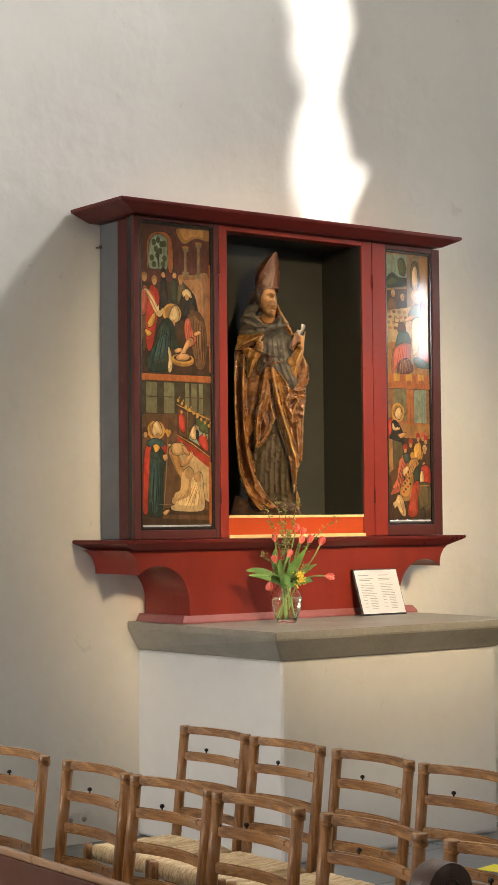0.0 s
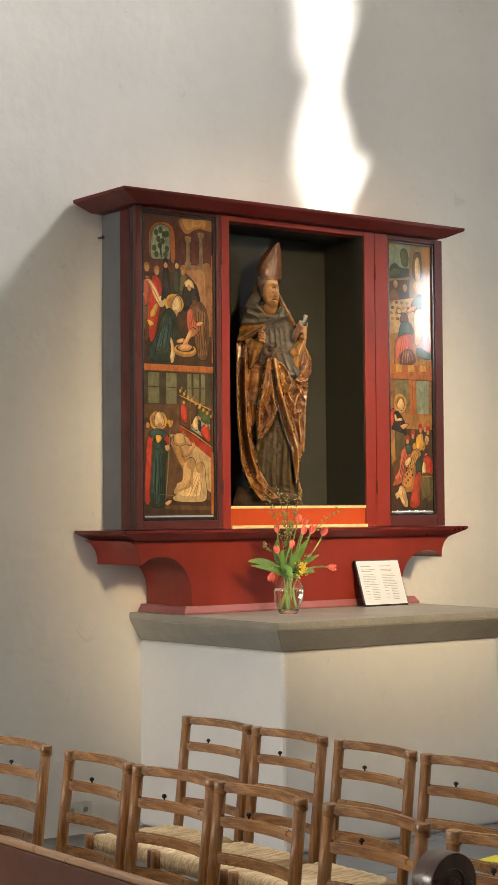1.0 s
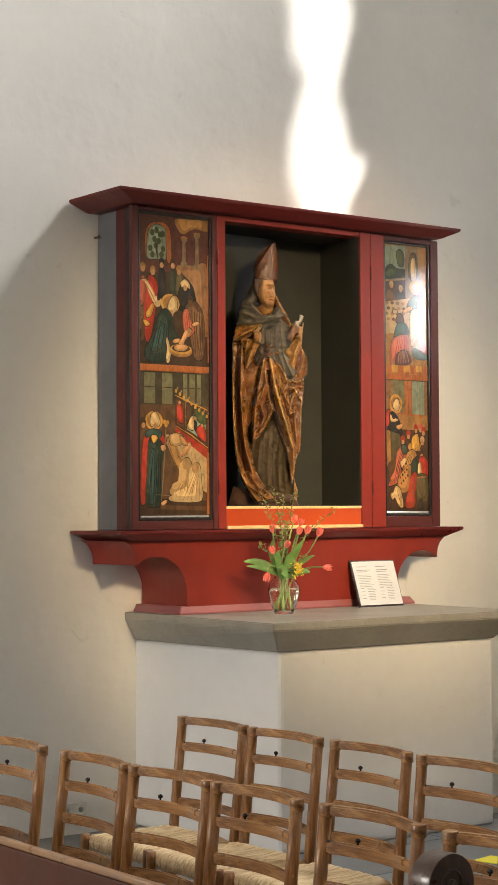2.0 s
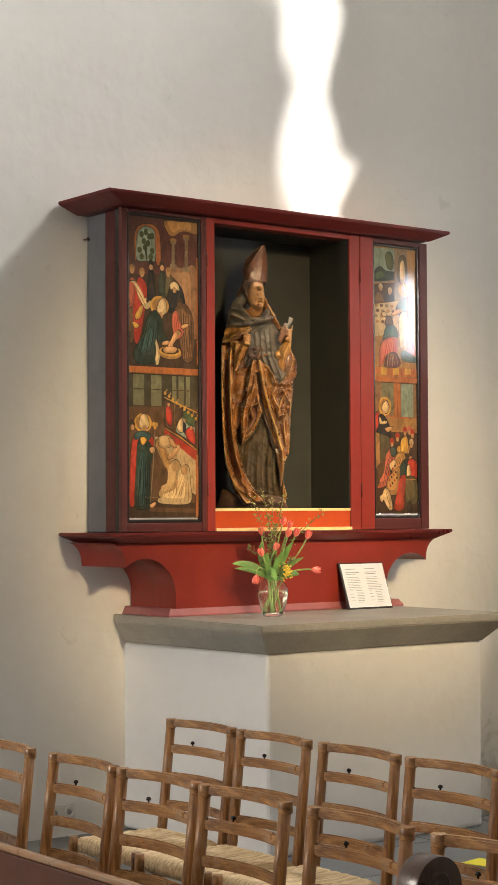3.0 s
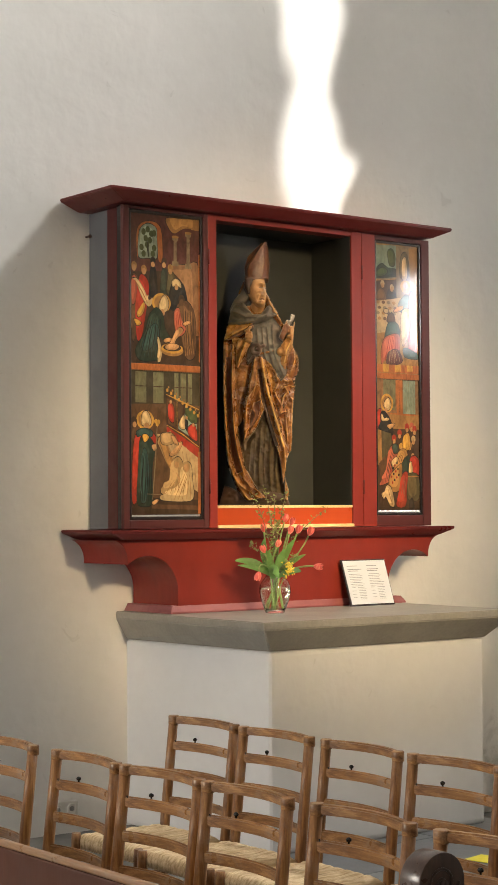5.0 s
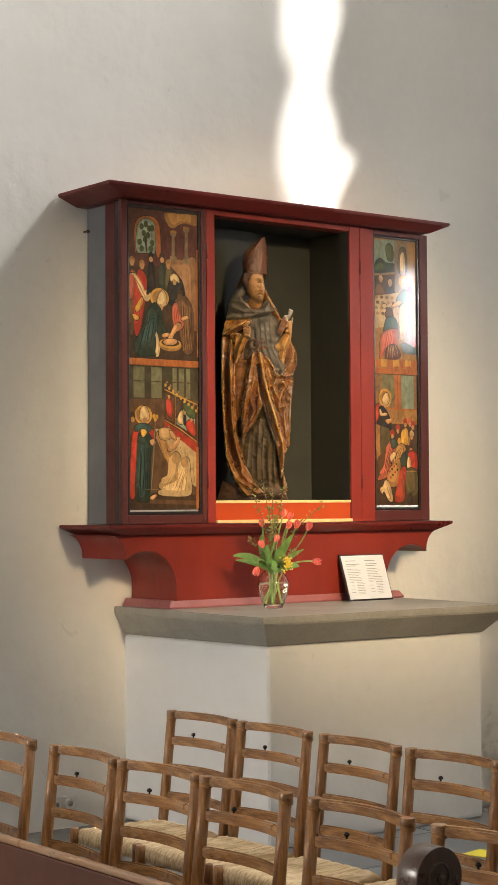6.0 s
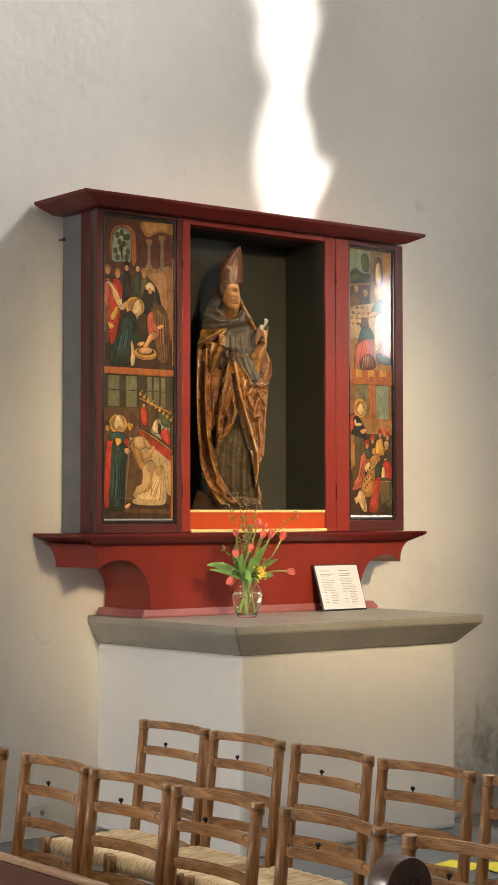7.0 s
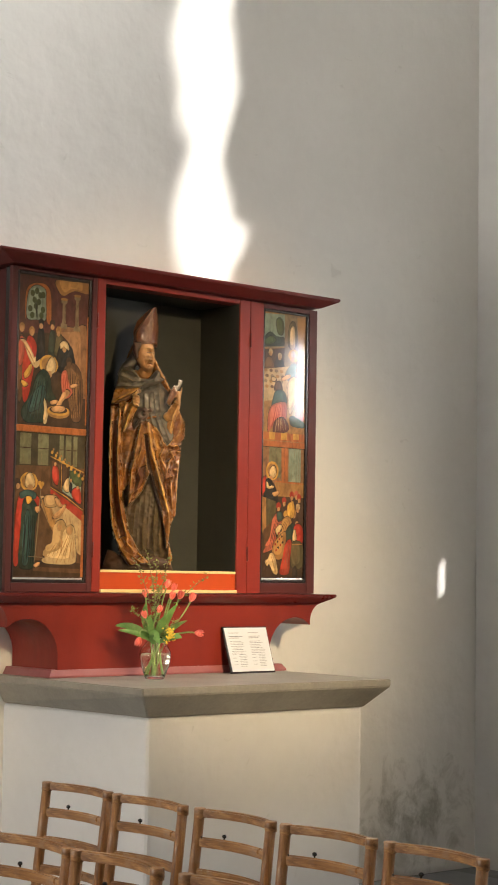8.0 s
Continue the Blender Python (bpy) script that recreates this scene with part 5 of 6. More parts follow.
    c.edge(MITRE, 0.0028, (0.000, 1.121), (0.008, 1.123), (0.018, 1.121))
    c.fold(0.009, (-0.002, 1.113), (0.008, 1.114), (0.018, 1.113), left=0.005, right=0.005, kinds=face)
    c.fold(0.012, (-0.004, 1.096), (0.006, 1.094), (0.014, 1.097), left=0.010, right=0.010, kinds=face)
    c.edge(DARK, 0.0024, (-0.010, 1.183), (0.002, 1.186), (0.012, 1.183))
    c.edge(DARK, 0.0024, (0.022, 1.183), (0.031, 1.185), (0.038, 1.183))
    c.limb(DARK, 0.052, (0.014, 0.018, 0.008), (-0.072, 1.232), (-0.072, 1.198), (-0.066, 1.158))
    for k in range(4):
        c.limb(DARK, 0.060, (0.009, 0.006), (-0.074 + 0.008 * k, 1.232), (-0.082 + 0.010 * k, 1.200 - 0.006 * (k % 2)))
    # the mitre: rear leaf, front leaf, band
    tall = lambda level: np.sqrt(np.maximum(0.0, 1 - ((c.U + 0.033) / 0.078) ** 2)) * 0.075 + level - 0.105
    core, c.core = c.core, c.core + tall(0.0)
    c.cloth(MITRE, 0.060, (-0.084, 1.232), (-0.093, 1.307), (-0.074, 1.363), (-0.023, 1.416), (0.011, 1.445), (0.024, 1.435), (0.042, 1.345), (0.040, 1.232), hem=0.004)
    c.cloth(MITRE, 0.088, (-0.072, 1.232), (-0.077, 1.295), (-0.052, 1.332), (-0.014, 1.388), (0.021, 1.445), (0.039, 1.448), (0.051, 1.391), (0.054, 1.314), (0.047, 1.232), hem=0.008)
    c.fold(0.010, (-0.065, 1.307), (-0.021, 1.370), (0.024, 1.438), left=0.005, right=0.007, kinds=(MITRE,))
    c.fold(0.008, (0.017, 1.407), (0.020, 1.329), (0.013, 1.251), left=0.006, right=0.008, kinds=(MITRE,))
    c.limb(MITRE, 0.090, (0.007, 0.007, 0.007), (-0.084, 1.245), (-0.034, 1.232), (0.044, 1.245))
    c.core = core
    # tool marks over the cloth
    worn = np.isin(c.M, (MANTLE, GOLD, MITRE, GOWN)) & (c.V < 1.0)
    c.D = c.D + np.where(worn, 0.0045 * (1 - 2.6 * np.abs(lattice(c.U, c.V * 0.55, 22, 5))) + 0.0018 * lattice(c.U, c.V, 70, 8), 0.0008 * lattice(c.U, c.V, 60, 8)) * (c.D > -5)
    return c.mesh([S_MANTLE, S_CAPE, S_GOWN, S_FLESH, S_DARK, S_GOLD, S_MITRE, S_PAGE], lambda u: (-0.19 - 0.609 * u) / 0.793)


figure = tagged(new("statue", robed_figure()), "carved painted wooden bishop statue standing in the niche", "statue")
figure.matrix_basis = pose(0.797, -0.25, 1.6985, 0, 0, -37.5)

# ---- chairs ----


def bowed(z0, z1, half, back, bow, thick, n=10, round_ends=False, over=0.0):
    """A slat between the posts that bows backwards; x across, y behind."""
    bm = bmesh.new()
    rows = []
    for i in range(n + 1):
        s = -1 + 2 * i / n
        x = s * (half + over)
        y = back + bow * (1 - s * s)
        k = thick
        rows.append([bm.verts.new(p) for p in ((x, y - k / 2, z0), (x, y + k / 2, z0), (x, y + k / 2, z1), (x, y - k / 2, z1))])
    for a, b in zip(rows, rows[1:]):
        for k in range(4):
            bm.faces.new((a[k], b[k], b[(k + 1) % 4], a[(k + 1) % 4]))
    bm.faces.new(rows[0])
    bm.faces.new(rows[-1][::-1])
    bmesh.ops.recalc_face_normals(bm, faces=bm.faces[:])
    es = [e for e in bm.edges if len(e.link_faces) == 2 and e.calc_face_angle(0) > 0.9]
    bmesh.ops.bevel(bm, geom=es, offset=0.005, segments=2, affect="EDGES")
    return smooth(bm, 50)


def rush_seat(half, front, back, top):
    """A woven seat: strands in four fans that meet in the middle, over a rounded body."""
    bm = bmesh.new()
    n = 22
    grid = []
    for i in range(n + 1):
        row = []
        for j in range(n + 1):
            u, v = -1 + 2 * i / n, -1 + 2 * j / n
            w = half * (1.06 + 0.04 * -v)
            edge = max(abs(u), abs(v))
            z = top - 0.012 * (1 - edge ** 3) - 0.030 * max(0, edge - 0.88) / 0.12
            fan = u if abs(v) > abs(u) else v
            z += 0.0022 * math.sin(fan * 46) + 0.004 * noise.noise((u * 3, v * 3, half))
            row.append(bm.verts.new((u * w, front + (back - front) * (v + 1) / 2, z)))
        grid.append(row)
    for i in range(n):
        for j in range(n):
            bm.faces.new((grid[i][j], grid[i + 1][j], grid[i + 1][j + 1], grid[i][j + 1])).smooth = True
    rim = [grid[i][0] for i in range(n + 1)] + [grid[n][j] for j in range(1, n + 1)] + [grid[i][n] for i in range(n - 1, -1, -1)] + [grid[0][j] for j in range(n - 1, 0, -1)]
    lows = []
    for v in rim:
        lows.append(bm.verts.new((v.co.x * 0.99, v.co.y, top - 0.062 + 0.003 * noise.noise(v.co * 30))))
    for k in range(len(rim)):
        bm.faces.new((rim[k], lows[k], lows[(k + 1) % len(rim)], rim[(k + 1) % len(rim)])).smooth = True
    bm.faces.new(lows)
    bmesh.ops.recalc_face_normals(bm, faces=bm.faces[:])
    return bm


def strand_rush():
    m = mat("rush_strands", 0.65)
    n = Net(m)
    # strands run crosswise in the side fans and lengthwise in the others
    ax, ay = n.math("ABSOLUTE", n.axis(0)), n.math("ABSOLUTE", n.math("ADD", n.axis(1), -0.19))
    side = n.math("GREATER_THAN", ax, ay)
    across = n.noise(1.0, 5, 0.6, (9, 120, 60))
    along = n.noise(1.0, 5, 0.6, (120, 9, 60))
    g = n.mix(side, along, across)
    g2 = n.noise(7, 4)
    c = n.ramp(g, (0.28, (0.44, 0.28, 0.14)), (0.47, (0.70, 0.52, 0.30)), (0.66, (0.92, 0.77, 0.52)))
    c = n.mix(0.35, c, n.ramp(g2, (0.3, (0.75, 0.66, 0.50)), (0.7, (1.0, 0.95, 0.80))), "MULTIPLY")
    n.color(c).bump(g, 0.3, 0.003)
    return m


M_STRAND = strand_rush()
HALF, LEAN_Y, SEAT, HIGH = 0.195, 0.055, 0.438, 0.856


def lean(z):
    """How far behind the post's foot it stands at a height; it rises straight to the seat."""
    return 0.0 if z < 0.36 else LEAN_Y * (z - 0.36) / (HIGH - 0.36)


def church_chair(m):
    ch = thing("church_chair", "ladder-back beech church chair with a woven rush seat", "chair", m, "chairs in two rows")
    for s in (-1, 1):
        zs = (0.0, 0.18, 0.36, 0.52, 0.68, HIGH - 0.012)
        part("back_post", tube([(s * HALF, lean(z), z) for z in zs], [0.016, 0.019, 0.020, 0.020, 0.019, 0.0185], 14), M_CHAIR, ch)
        part("front_leg", tube([(s * (HALF + 0.012), -0.40, z) for z in (0.0, 0.2, 0.42, 0.446)], [0.016, 0.019, 0.020, 0.017], 12), M_CHAIR, ch)
        for z in (0.12, 0.25):
            part("stretcher", tube([(s * (HALF + 0.010), -0.38, z), (s * HALF, -0.01, z)], 0.010, 8), M_CHAIR, ch)
    for z in (0.17, 0.29):
        part("stretcher", tube([(-HALF, -0.40, z), (HALF, -0.40, z)], 0.010, 8), M_CHAIRX, ch)
    # the top rail caps the posts and bows backwards
    top = bowed(HIGH - 0.030, HIGH, HALF, lean(HIGH) - 0.002, 0.045, 0.024, 14, over=0.004)
    part("top_rail", top, M_CHAIRX, ch)
    for s in (-1, 1):
        part("post_cap", lathe([(0.0195, -0.034), (0.0212, -0.031), (0.0212, -0.001), (0.0195, 0.0015)], 18, None, (s * HALF, lean(HIGH) - 0.001, HIGH)), M_CHAIRX, ch)
    for z in (0.742, 0.634, 0.526):
        part("slat", bowed(z - 0.018, z + 0.018, HALF - 0.010, lean(z), 0.030, 0.013), M_CHAIRX, ch)
    part("seat", rush_seat(HALF, -0.395, -0.012, SEAT + 0.012), M_STRAND, ch, "woven straw-coloured rush seat")
    # small black knobs on the upper slat
    x = -HALF + 0.120
    k = lathe([(0.003, -0.004), (0.003, 0.005), (0.0072, 0.007), (0.0085, 0.012), (0.006, 0.016), (0.002, 0.018)], 10, None, (x, lean(0.76) + 0.030 * (1 - (x / HALF) ** 2), 0.760))
    part("knob", k, M_KNOB, ch, "small black knob")
    part("hook", tube([(-HALF + 0.018, lean(0.74) + 0.002, 0.738), (-HALF + 0.024, lean(0.75) + 0.002, 0.752), (-HALF + 0.022, lean(0.76), 0.762)], 0.0022, 8), M_KNOB, ch, "small black hook")
    return ch


# rear row and front row, the places of each chair's post tops; all turn their fronts to the nave
ROW_A, ROW_B = -1.093, -1.976
first = None
for row, places in ((ROW_A, (-2.128, -2.584, -3.062, -3.532, -4.004)), (ROW_B, (-2.137, -2.681, -3.129, -3.570, -4.081, -4.595))):
    for k, y in enumerate(places):
        spin = -90 + 2.0 * math.sin(k * 2.3 + row * 5)
        foot = pose(row - LEAN_Y, y - HALF + 0.004, 0.0, 0, 0, spin)
        if first is None:
            first = church_chair(foot)
        else:
            copy_thing(first, foot)

# ---- the pew in front ----
PEW = -2.90
pew = thing("pew", "dark mahogany pew with a scrolled end", "pew")
part("back_panel", box(PEW + 0.002, PEW + 0.022, -5.49, -1.6, 0.08, 0.828, 0.003), M_PEW, pew)
# top edge coloured paler than the panel
part("top_edge", smooth(box(PEW + 0.003, PEW + 0.021, -5.49, -1.6, 0.8285, 0.846, 0.005, None, 3)), M_PEWEDGE, pew, "pale top edge")
part("seat_board", box(PEW + 0.023, PEW + 0.40, -5.49, -1.6, 0.42, 0.448, 0.004), M_PEW, pew)
part("front_leg", box(PEW + 0.34, PEW + 0.38, -1.66, -1.6, 0.0, 0.419, 0.004), M_PEW, pew)
part("front_leg", box(PEW + 0.02, PEW + 0.06, -1.66, -1.6, 0.0, 0.08, 0.002), M_PEW, pew)


def scroll_end():
    """The end board: a post with a round volute at the top, its spiral raised on the outer face."""
    bm = bmesh.new()
    cx, cz, r = PEW + 0.012, 1.000, 0.056
    y0, y1 = -5.545, -5.491
    out = arc(cx, cz, r, -50, 230, 34)
    out += [(cx - 0.034, 0.90), (cx - 0.030, 0.70), (cx - 0.03, 0.0), (cx + 0.40, 0.0), (cx + 0.40, 0.50), (cx + 0.20, 0.66), (cx + 0.07, 0.86)]
    prism(out, "y", y0, y1, 0.004, bm)
    return smooth(bm, 35)


end = part("end_board", scroll_end(), M_SCROLL, pew, "dark end board with a round volute")
spiral = []
for i in range(60):
    a, r = -i * 0.21, 0.040 - 0.036 * i / 60
    spiral.append((PEW + 0.012 + r * math.cos(a), -5.546, 1.000 + r * math.sin(a)))
part("volute_ridge", tube(spiral, 0.0028, 6), M_SCROLL, end)
part("volute_eye", smooth(tube([(PEW + 0.012, -5.553, 1.0), (PEW + 0.012, -5.543, 1.0)], 0.008, 12)), M_SCROLL, end)

# ---- the vase of tulips ----
VX, VY = 0.50, -0.742
ACROSS, TOWARD = Vector((0.785, -0.62, 0)), Vector((-0.62, -0.785, 0))


def glass(name, color, rough=0.0):
    m = mat(name, rough)
    b = m.node_tree.nodes["Principled BSDF"]
    b.inputs["Transmission Weight"].default_value, b.inputs["IOR"].default_value = 1.0, 1.45
    b.inputs["Base Color"].default_value = (*color, 1)
    return m


M_GLASS = glass("clear_glass", (0.97, 0.99, 0.97))
M_WATER = glass("vase_water", (0.92, 0.95, 0.82))
M_WATER.node_tree.nodes["Principled BSDF"].inputs["IOR"].default_value = 1.33
M_STEM = plain("tulip_stem", (0.20, 0.30, 0.09), 0.5, 0, 30, 0.25)
M_LEAF = plain("tulip_leaf", (0.13, 0.26, 0.06), 0.40, 0, 12, 0.35)
M_SPRIG = plain("sprig_leaf", (0.19, 0.25, 0.06), 0.5, 0, 30, 0.35)
M_TWIG = plain("sprig_twig", (0.16, 0.13, 0.06), 0.6, 0, 30, 0.3)
M_YELLOW = plain("yellow_blossom", (0.70, 0.50, 0.04), 0.5, 0, 60, 0.3)


def petal_paint():
    m = mat("tulip_petal", 0.45)
    n = Net(m)
    c = n.ramp(n.noise(5, 5, 0.6, (30, 30, 5)), (0.3, (0.70, 0.085, 0.075)), (0.55, (0.82, 0.17, 0.14)), (0.78, (0.92, 0.52, 0.32)))
    n.color(c)
    n.b.inputs["Subsurface Weight"].default_value = 0.1
    return m


M_PETAL = petal_paint()
vase = thing("glass_vase", "clear baluster glass vase half full of water, on the altar slab", "vase")
outer = [(0.046, 0.0), (0.050, 0.004), (0.060, 0.030), (0.074, 0.070), (0.082, 0.110), (0.081, 0.135), (0.072, 0.160), (0.054, 0.182), (0.041, 0.198), (0.042, 0.208), (0.048, 0.216)]
inner = [(r - 0.0035, max(0.014, z)) for r, z in reversed(outer[1:])]
ob = part("vase_body", lathe(outer + inner, 32, None, (VX, VY, SLAB + 0.002)), M_GLASS, vase)
wp = [(0.002, 0.0145)] + [(r - 0.0042, max(0.0155, z)) for r, z in outer[1:5]] + [(0.0765, 0.132), (0.002, 0.1322)]
ob.visible_shadow = False
ob = part("water", lathe(wp, 32, None, (VX, VY, SLAB + 0.002)), M_WATER, vase, "clear water")

ob.visible_shadow = False
SPOT = Vector((VX, VY, SLAB))


def place(right, up, near=0.0):
    return SPOT + ACROSS * right + TOWARD * near + Vector((0, 0, up))


def tulip_head(at, way, size):
    """A closed cup of six petals."""
    bm = bmesh.new()
    for k in range(6):
        a0 = k * math.tau / 6 + (0.26 if k % 2 else 0.0)
        inr = 0.90 if k % 2 else 1.0
        grid = []
        for i in range(7):
            s = i / 6
            r = size * inr * (0.10 + 0.68 * math.sin(math.pi * min(1, s * 0.62 + 0.02)) ** 0.8 * (1 - 0.40 * s * s))
            w = 0.64 * math.sin(math.pi * (0.12 + 0.86 * s)) ** 0.6 if s < 1 else 0.05
            row = []
            for j in range(5):
                a = a0 + w * (-1 + j / 2)
                row.append(bm.verts.new((r * math.cos(a), r * math.sin(a), size * 1.75 * s)))
            grid.append(row)
        for i in range(6):
            for j in range(4):
                bm.faces.new((grid[i][j], grid[i][j + 1], grid[i + 1][j + 1], grid[i + 1][j])).smooth = True
    m = Matrix.Translation(at) @ Vector((0, 0, 1)).rotation_difference(way.normalized()).to_matrix().to_4x4()
    bmesh.ops.transform(bm, matrix=m, verts=bm.verts[:])
    return bm


def blade(points, width, bm=None, fold=0.35):
    """A long leaf with a fold along its middle."""
    bm = bm or bmesh.new()
    pts = [Vector(p) for p in points]
    rows = []
    n = len(pts)
    for i, p in enumerate(pts):
        d = (pts[min(i + 1, n - 1)] - pts[max(i - 1, 0)]).normalized()
        s = d.cross(TOWARD).normalized()
        u = s.cross(d)
        w = width * math.sin(math.pi * (0.10 + 0.88 * i / (n - 1))) ** 0.7
        rows.append([bm.verts.new(p + s * w * k - u * abs(k) * w * fold) for k in (-1, 0, 1)])
    for a, b in zip(rows, rows[1:]):
        for k in range(2):
            bm.faces.new((a[k], a[k + 1], b[k + 1], b[k])).smooth = True
    return bm


def curve3(a, b, c, n=10):
    return [(1 - t) ** 2 * a + 2 * t * (1 - t) * b + t * t * c for t in [i / n for i in range(n + 1)]]


# tulips: across, up, towards the nave, and the way each head points
TULIPS = [(0.052, 0.475, -0.02, (0.3, 1)), (0.085, 0.460, 0.02, (0.4, 1)), (0.078, 0.415, 0.05, (0.3, 1)), (0.118, 0.418, 0.03, (0.4, 1)), (0.178, 0.405, 0.0, (0.45, 1)),
          (-0.055, 0.425, 0.0, (-0.1, 1)), (0.012, 0.348, 0.07, (0.4, 0.8)), (-0.052, 0.318, 0.07, (-0.3, 0.8)), (-0.080, 0.215, 0.06, (-0.3, -0.9)), (0.205, 0.243, 0.02, (1, -0.1))]
for i, (r, u, nr, (wr, wu)) in enumerate(TULIPS):
    tl = thing("tulip", "coral-pink tulip standing in the vase" if i < 8 else "drooping coral-pink tulip in the vase", "flower", None, "tulips in the vase")
    head, way = place(r, u, nr), ACROSS * wr + Vector((0, 0, wu)) + TOWARD * (0.2 if i % 2 else -0.1)
    way.normalize()
    low = place(-0.25 * r + 0.02 * math.sin(i * 2.1), 0.022, -0.02 * math.cos(i * 1.7))
    neck = place(0.10 * r + 0.018 * math.sin(i), 0.20, 0.015 * math.cos(i * 1.3))
    line = curve3(low, (low + neck) / 2, neck, 4) + curve3(neck, head - way * (0.5 * (head - neck).length), head, 9)[1:]
    if i == 8:
        line = curve3(low, (low + neck) / 2, neck, 4) + curve3(neck, place(-0.09, 0.30, 0.05), head, 9)[1:]
    part("stem", tube(line, 0.0042, 8), M_STEM, tl)
    part("blossom", tulip_head(head - way * 0.004, way, 0.0265 + 0.0025 * math.sin(i * 5.0)), M_PETAL, tl, "coral-pink blossom")

leaves = thing("tulip_leaves", "long green tulip leaves in the vase", "foliage")
for i, (a, b, c, w) in enumerate((((-0.01, 0.19, 0.0), (-0.10, 0.29, 0.05), (-0.205, 0.275, 0.05), 0.020), ((-0.01, 0.19, 0.02), (-0.09, 0.25, 0.07), (-0.19, 0.252, 0.08), 0.012), ((-0.01, 0.18, 0.04), (-0.02, 0.28, 0.10), (0.02, 0.19, 0.13), 0.024),
                                  ((0.0, 0.19, 0.0), (-0.08, 0.30, 0.03), (-0.05, 0.39, 0.02), 0.020), ((0.01, 0.19, 0.0), (0.04, 0.30, 0.04), (0.105, 0.385, 0.05), 0.020), ((0.02, 0.19, 0.0), (0.07, 0.27, 0.05), (0.16, 0.305, 0.03), 0.014),
                                  ((0.0, 0.19, 0.02), (0.02, 0.27, 0.06), (0.055, 0.335, 0.08), 0.022), ((0.02, 0.19, 0.03), (0.09, 0.24, 0.08), (0.135, 0.22, 0.10), 0.018), ((0.0, 0.19, 0.03), (-0.03, 0.27, 0.06), (-0.03, 0.33, 0.08), 0.018))):
    part("leaf", blade(curve3(place(*a), place(*b), place(*c), 10), w), M_LEAF, leaves)

rng = random.Random(11)
SPRIGS = [(-0.110, 0.610, 0.02), (-0.050, 0.645, -0.02), (0.0, 0.60, 0.0), (0.065, 0.635, 0.0), (0.265, 0.535, 0.0), (-0.125, 0.36, 0.04), (0.01, 0.47, 0.05), (0.12, 0.30, 0.06), (-0.02, 0.52, 0.03), (0.04, 0.53, -0.04)]
for i, (r, u, nr) in enumerate(SPRIGS):
    sp = thing("green_sprig", "thin leafy green sprig in the vase", "sprig", None, "sprigs in the vase")
    neck, tip = place(0.02 * math.sin(i * 1.9), 0.20, 0.02 * math.cos(i)), place(r, u, nr)
    line = curve3(neck, place(0.25 * r, 0.20 + 0.6 * (u - 0.2), nr), tip, 12)
    part("twig", tube([place(-0.1 * r, 0.03, 0)] + line, 0.0018, 6), M_TWIG, sp)
    bm = bmesh.new()
    for k, p in enumerate(line[3:]):
        for _ in range(6 if i in (5, 6, 7, 8) else 5):
            d = Vector((rng.gauss(0, 1), rng.gauss(0, 1), rng.gauss(0.3, 0.8))).normalized()
            q = p + Vector((rng.gauss(0, 0.008), rng.gauss(0, 0.008), rng.gauss(0, 0.008)))
            s = d.cross(Vector((rng.gauss(0, 1), rng.gauss(0, 1), 0.2))).normalized()
            ln = rng.uniform(0.012, 0.024)
            vs = [bm.verts.new(v) for v in (q, q + d * ln * 0.5 + s * ln * 0.22, q + d * ln, q + d * ln * 0.5 - s * ln * 0.22)]
            bm.faces.new(vs)
    tagged(part("foliage", bm, M_SPRIG, sp, "small green leaves"), kind="stuff")
bl = thing("yellow_blossom", "small dense yellow blossom spike in the vase", "flower")
bm = bmesh.new()
for _ in range(70):
    c = place(0.074 + rng.gauss(0, 0.012), 0.232 + rng.gauss(0, 0.020), 0.075 + rng.gauss(0, 0.012))
    got = bmesh.ops.create_icosphere(bm, subdivisions=1, radius=rng.uniform(0.004, 0.007), matrix=Matrix.Translation(c))
tagged(part("floret_cluster", bm, M_YELLOW, bl), kind="stuff")
part("stem", tube(curve3(place(0.0, 0.03), place(0.02, 0.16), place(0.074, 0.225, 0.07), 6), 0.003, 6), M_STEM, bl)

# ---- the text board leaning on the predella ----
M_PAGE = plain("white_page", (0.62, 0.63, 0.66), 0.5, 0, 8, 0.02)
M_PRINT = plain("grey_print", (0.20, 0.21, 0.23), 0.7, 0, 60, 0.2)
SW, SH = 0.325, 0.268
sign = thing("text_board", "white printed text sheet in a thin black frame", "sign",
             Matrix.Translation((1.352, -0.545, SLAB + 0.003)) @ pose(0, 0, 0, -19.5, 0, 0))
part("board", box(-SW / 2, SW / 2, 0.002, 0.012, 0.0, SH, 0.002), M_BLACK, sign, "thin black board")
part("page", box(-SW / 2 + 0.010, SW / 2 - 0.006, -0.0005, 0.0015, 0.009, SH - 0.007), M_PAGE, sign, "white printed sheet")
for col in (0, 1):
    bm = bmesh.new()
    x0 = -0.130 + 0.142 * col
    z = 0.232
    for line_no in range(21):
        if line_no in (1, 4):
            z -= 0.010
            continue
        wide = 0.105 * (0.72 + 0.28 * rng.random()) if line_no not in (0, 3) else 0.075
        thick = 0.0034 if line_no in (0, 2, 3) else 0.0022
        if line_no > 12 and line_no % 2:
            box(x0, x0 + 0.028, -0.0012, -0.0008, z - thick, z, 0, bm)
        box(x0 + (0.048 if line_no > 12 else 0), x0 + (0.048 if line_no > 12 else 0) + wide * (0.55 if line_no > 12 else 1), -0.0012, -0.0008, z - thick, z, 0, bm)
        z -= 0.0096
    part("print_column", bm, M_PRINT, sign, "grey printed lines")

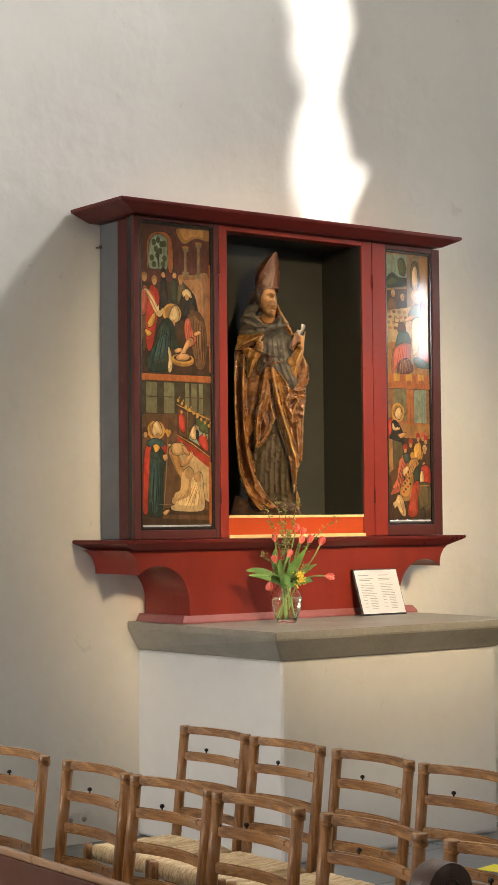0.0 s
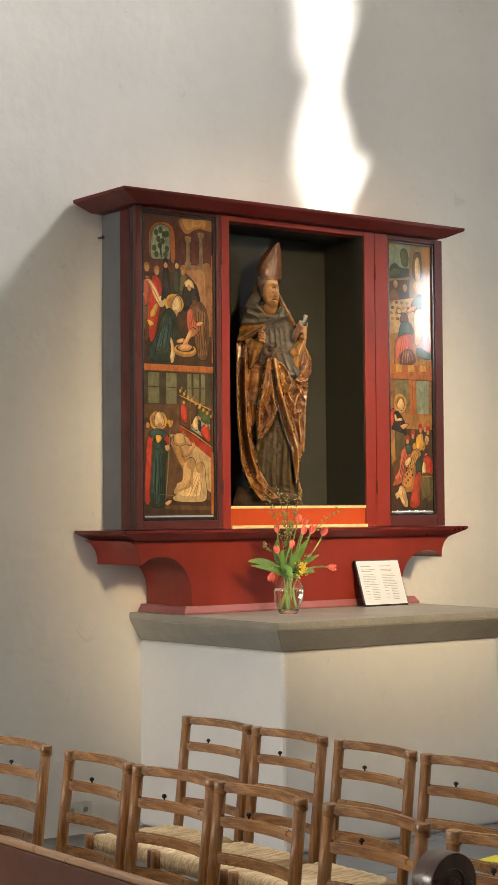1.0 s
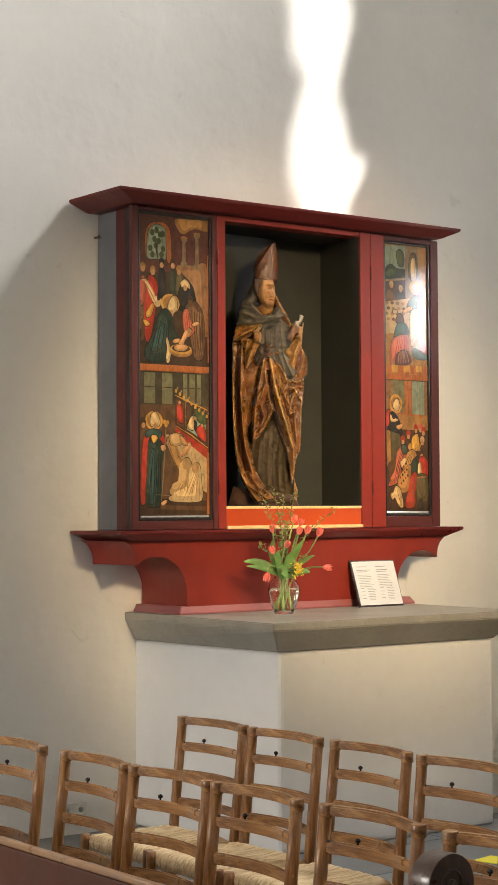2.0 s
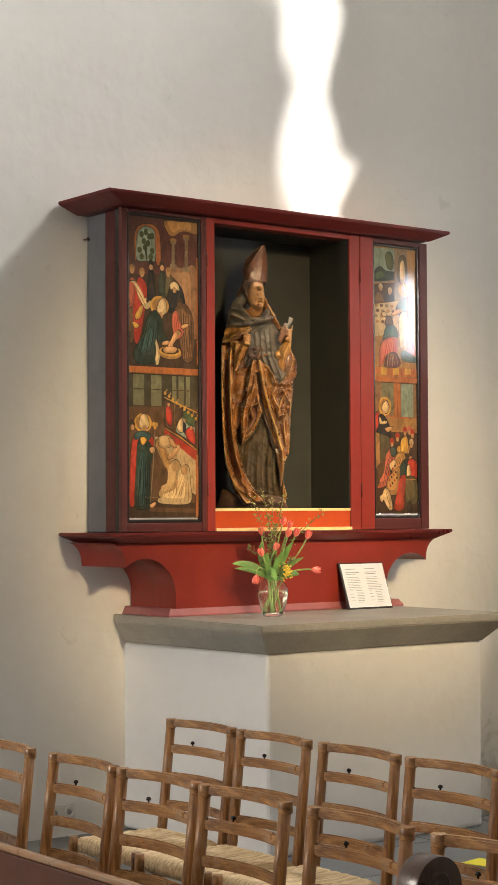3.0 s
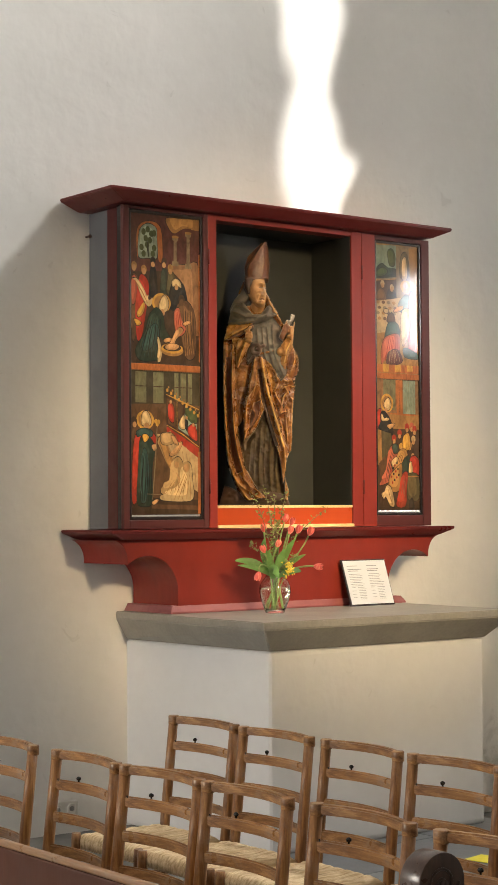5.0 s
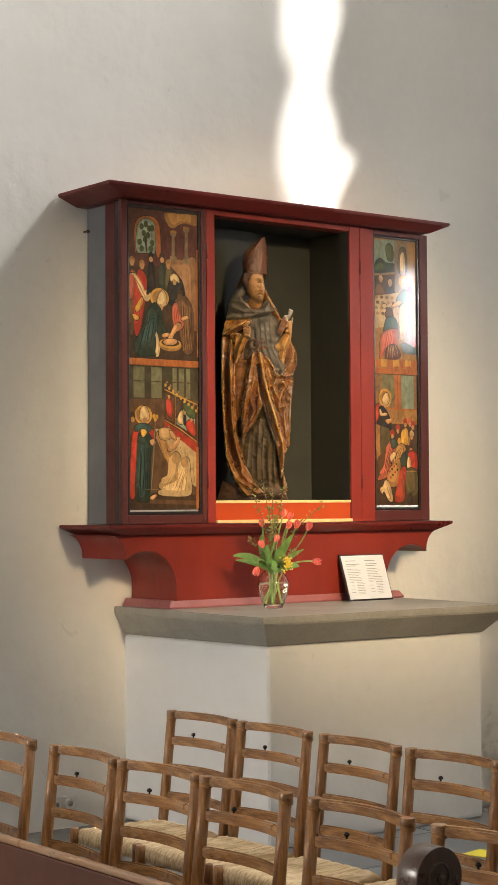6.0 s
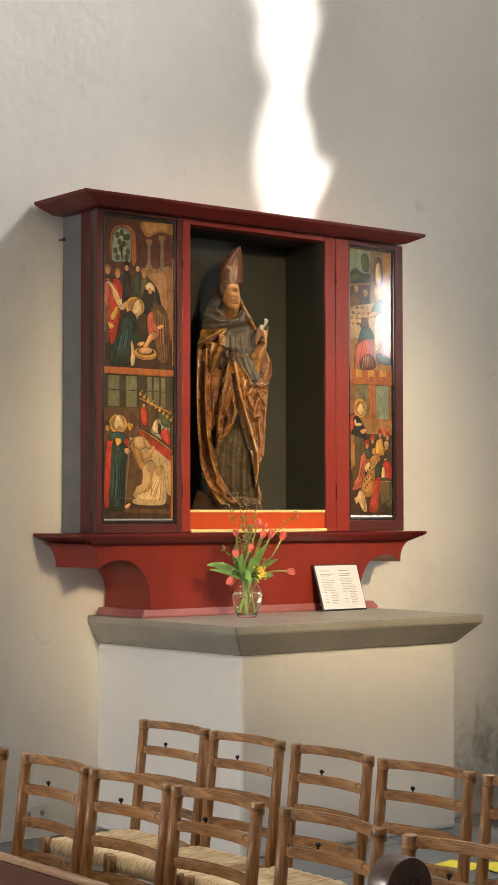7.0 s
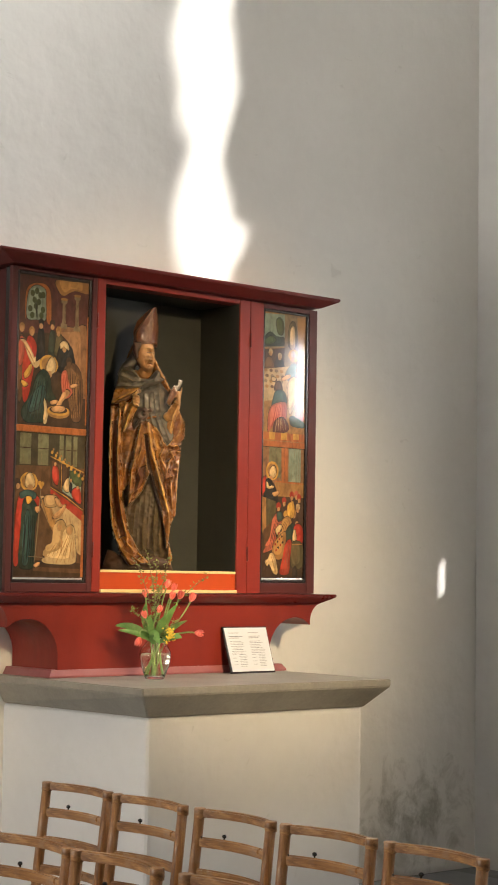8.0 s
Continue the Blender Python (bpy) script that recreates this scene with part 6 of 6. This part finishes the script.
# ---- small things ----
M_PLASTIC = plain("white_plastic", (0.62, 0.60, 0.55), 0.35, 0, 8, 0.04)
M_OUTLET = plain("grey_outlet", (0.25, 0.24, 0.22), 0.4, 0, 8, 0.04)
sock = thing("wall_socket", "white double power socket on the wall", "socket", pose(-0.335, -0.014, 0.125))
part("plate", box(-0.080, 0.080, -0.014, 0.0, -0.040, 0.040, 0.006), M_PLASTIC, sock)
for x in (-0.042, 0.042):
    bm = lathe([(0.029, 0.0), (0.029, 0.004), (0.023, 0.004), (0.021, 0.001)], 24)
    bmesh.ops.transform(bm, matrix=pose(x, -0.0142, 0.0, 90), verts=bm.verts[:])
    part("outlet", bm, M_PLASTIC, sock, "round outlet")
    bm = lathe([(0.014, 0.001), (0.014, 0.0025), (0.001, 0.0026)], 18)
    bmesh.ops.transform(bm, matrix=pose(x, -0.0142, 0.0, 90), verts=bm.verts[:])
    part("recess", bm, M_OUTLET, sock, "grey recess")

M_YPAPER = plain("yellow_paper", (0.75, 0.66, 0.04), 0.6, 0, 20, 0.06)
for cx, cy, rz in ((0.89, -1.90, 12), (0.99, -2.06, -20)):
    sheet = solid("yellow_leaflet", box(-0.075, 0.075, -0.105, 0.105, 0.0, 0.003, 0.001), M_YPAPER, "yellow paper leaflet lying on the floor", "leaflet", "", "leaflets on the floor")
    sheet.matrix_basis = pose(cx, cy, 0.002 if rz > 0 else 0.006, 0, 0, rz)

nail = thing("wall_nail", "small rusty nail in the plaster wall", "nail")
part("shaft", tube([(-0.185, -0.045, 3.128), (-0.185, 0.02, 3.13)], 0.005, 8), M_SCROLL, nail)
part("head", tube([(-0.185, -0.048, 3.128), (-0.185, -0.043, 3.128)], 0.010, 10), M_SCROLL, nail)

# ---- floor flags ----
rng = random.Random(5)
flag_mesh = []
for k in range(3):
    bm = box(-0.297, 0.297, -0.447, 0.447, -0.03, 0.0, 0.006)
    flag_mesh.append(mesh_of("floor_flag", bm, M_FLOOR))
for i in range(16):
    for j in range(9):
        x, y = -5.8 + 0.6 * i, -7.6 + 0.9 * j + (0.45 if i % 2 else 0)
        if y > -0.4 or (x > DAIS - 0.30 and y > -3.0):
            continue
        fl = new("floor_flag", flag_mesh[(i + 2 * j) % 3])
        fl.parent = floor
        fl.location = (x, y, 0.0 - 0.003 * rng.random())
for i in range(3):
    for j in range(3):
        fl = new("floor_flag", flag_mesh[(i + j) % 3])
        fl.parent = floor
        fl.location = (DAIS + 0.31 + 0.6 * i, -0.47 - 0.9 * j, LOW - 0.003 * rng.random())
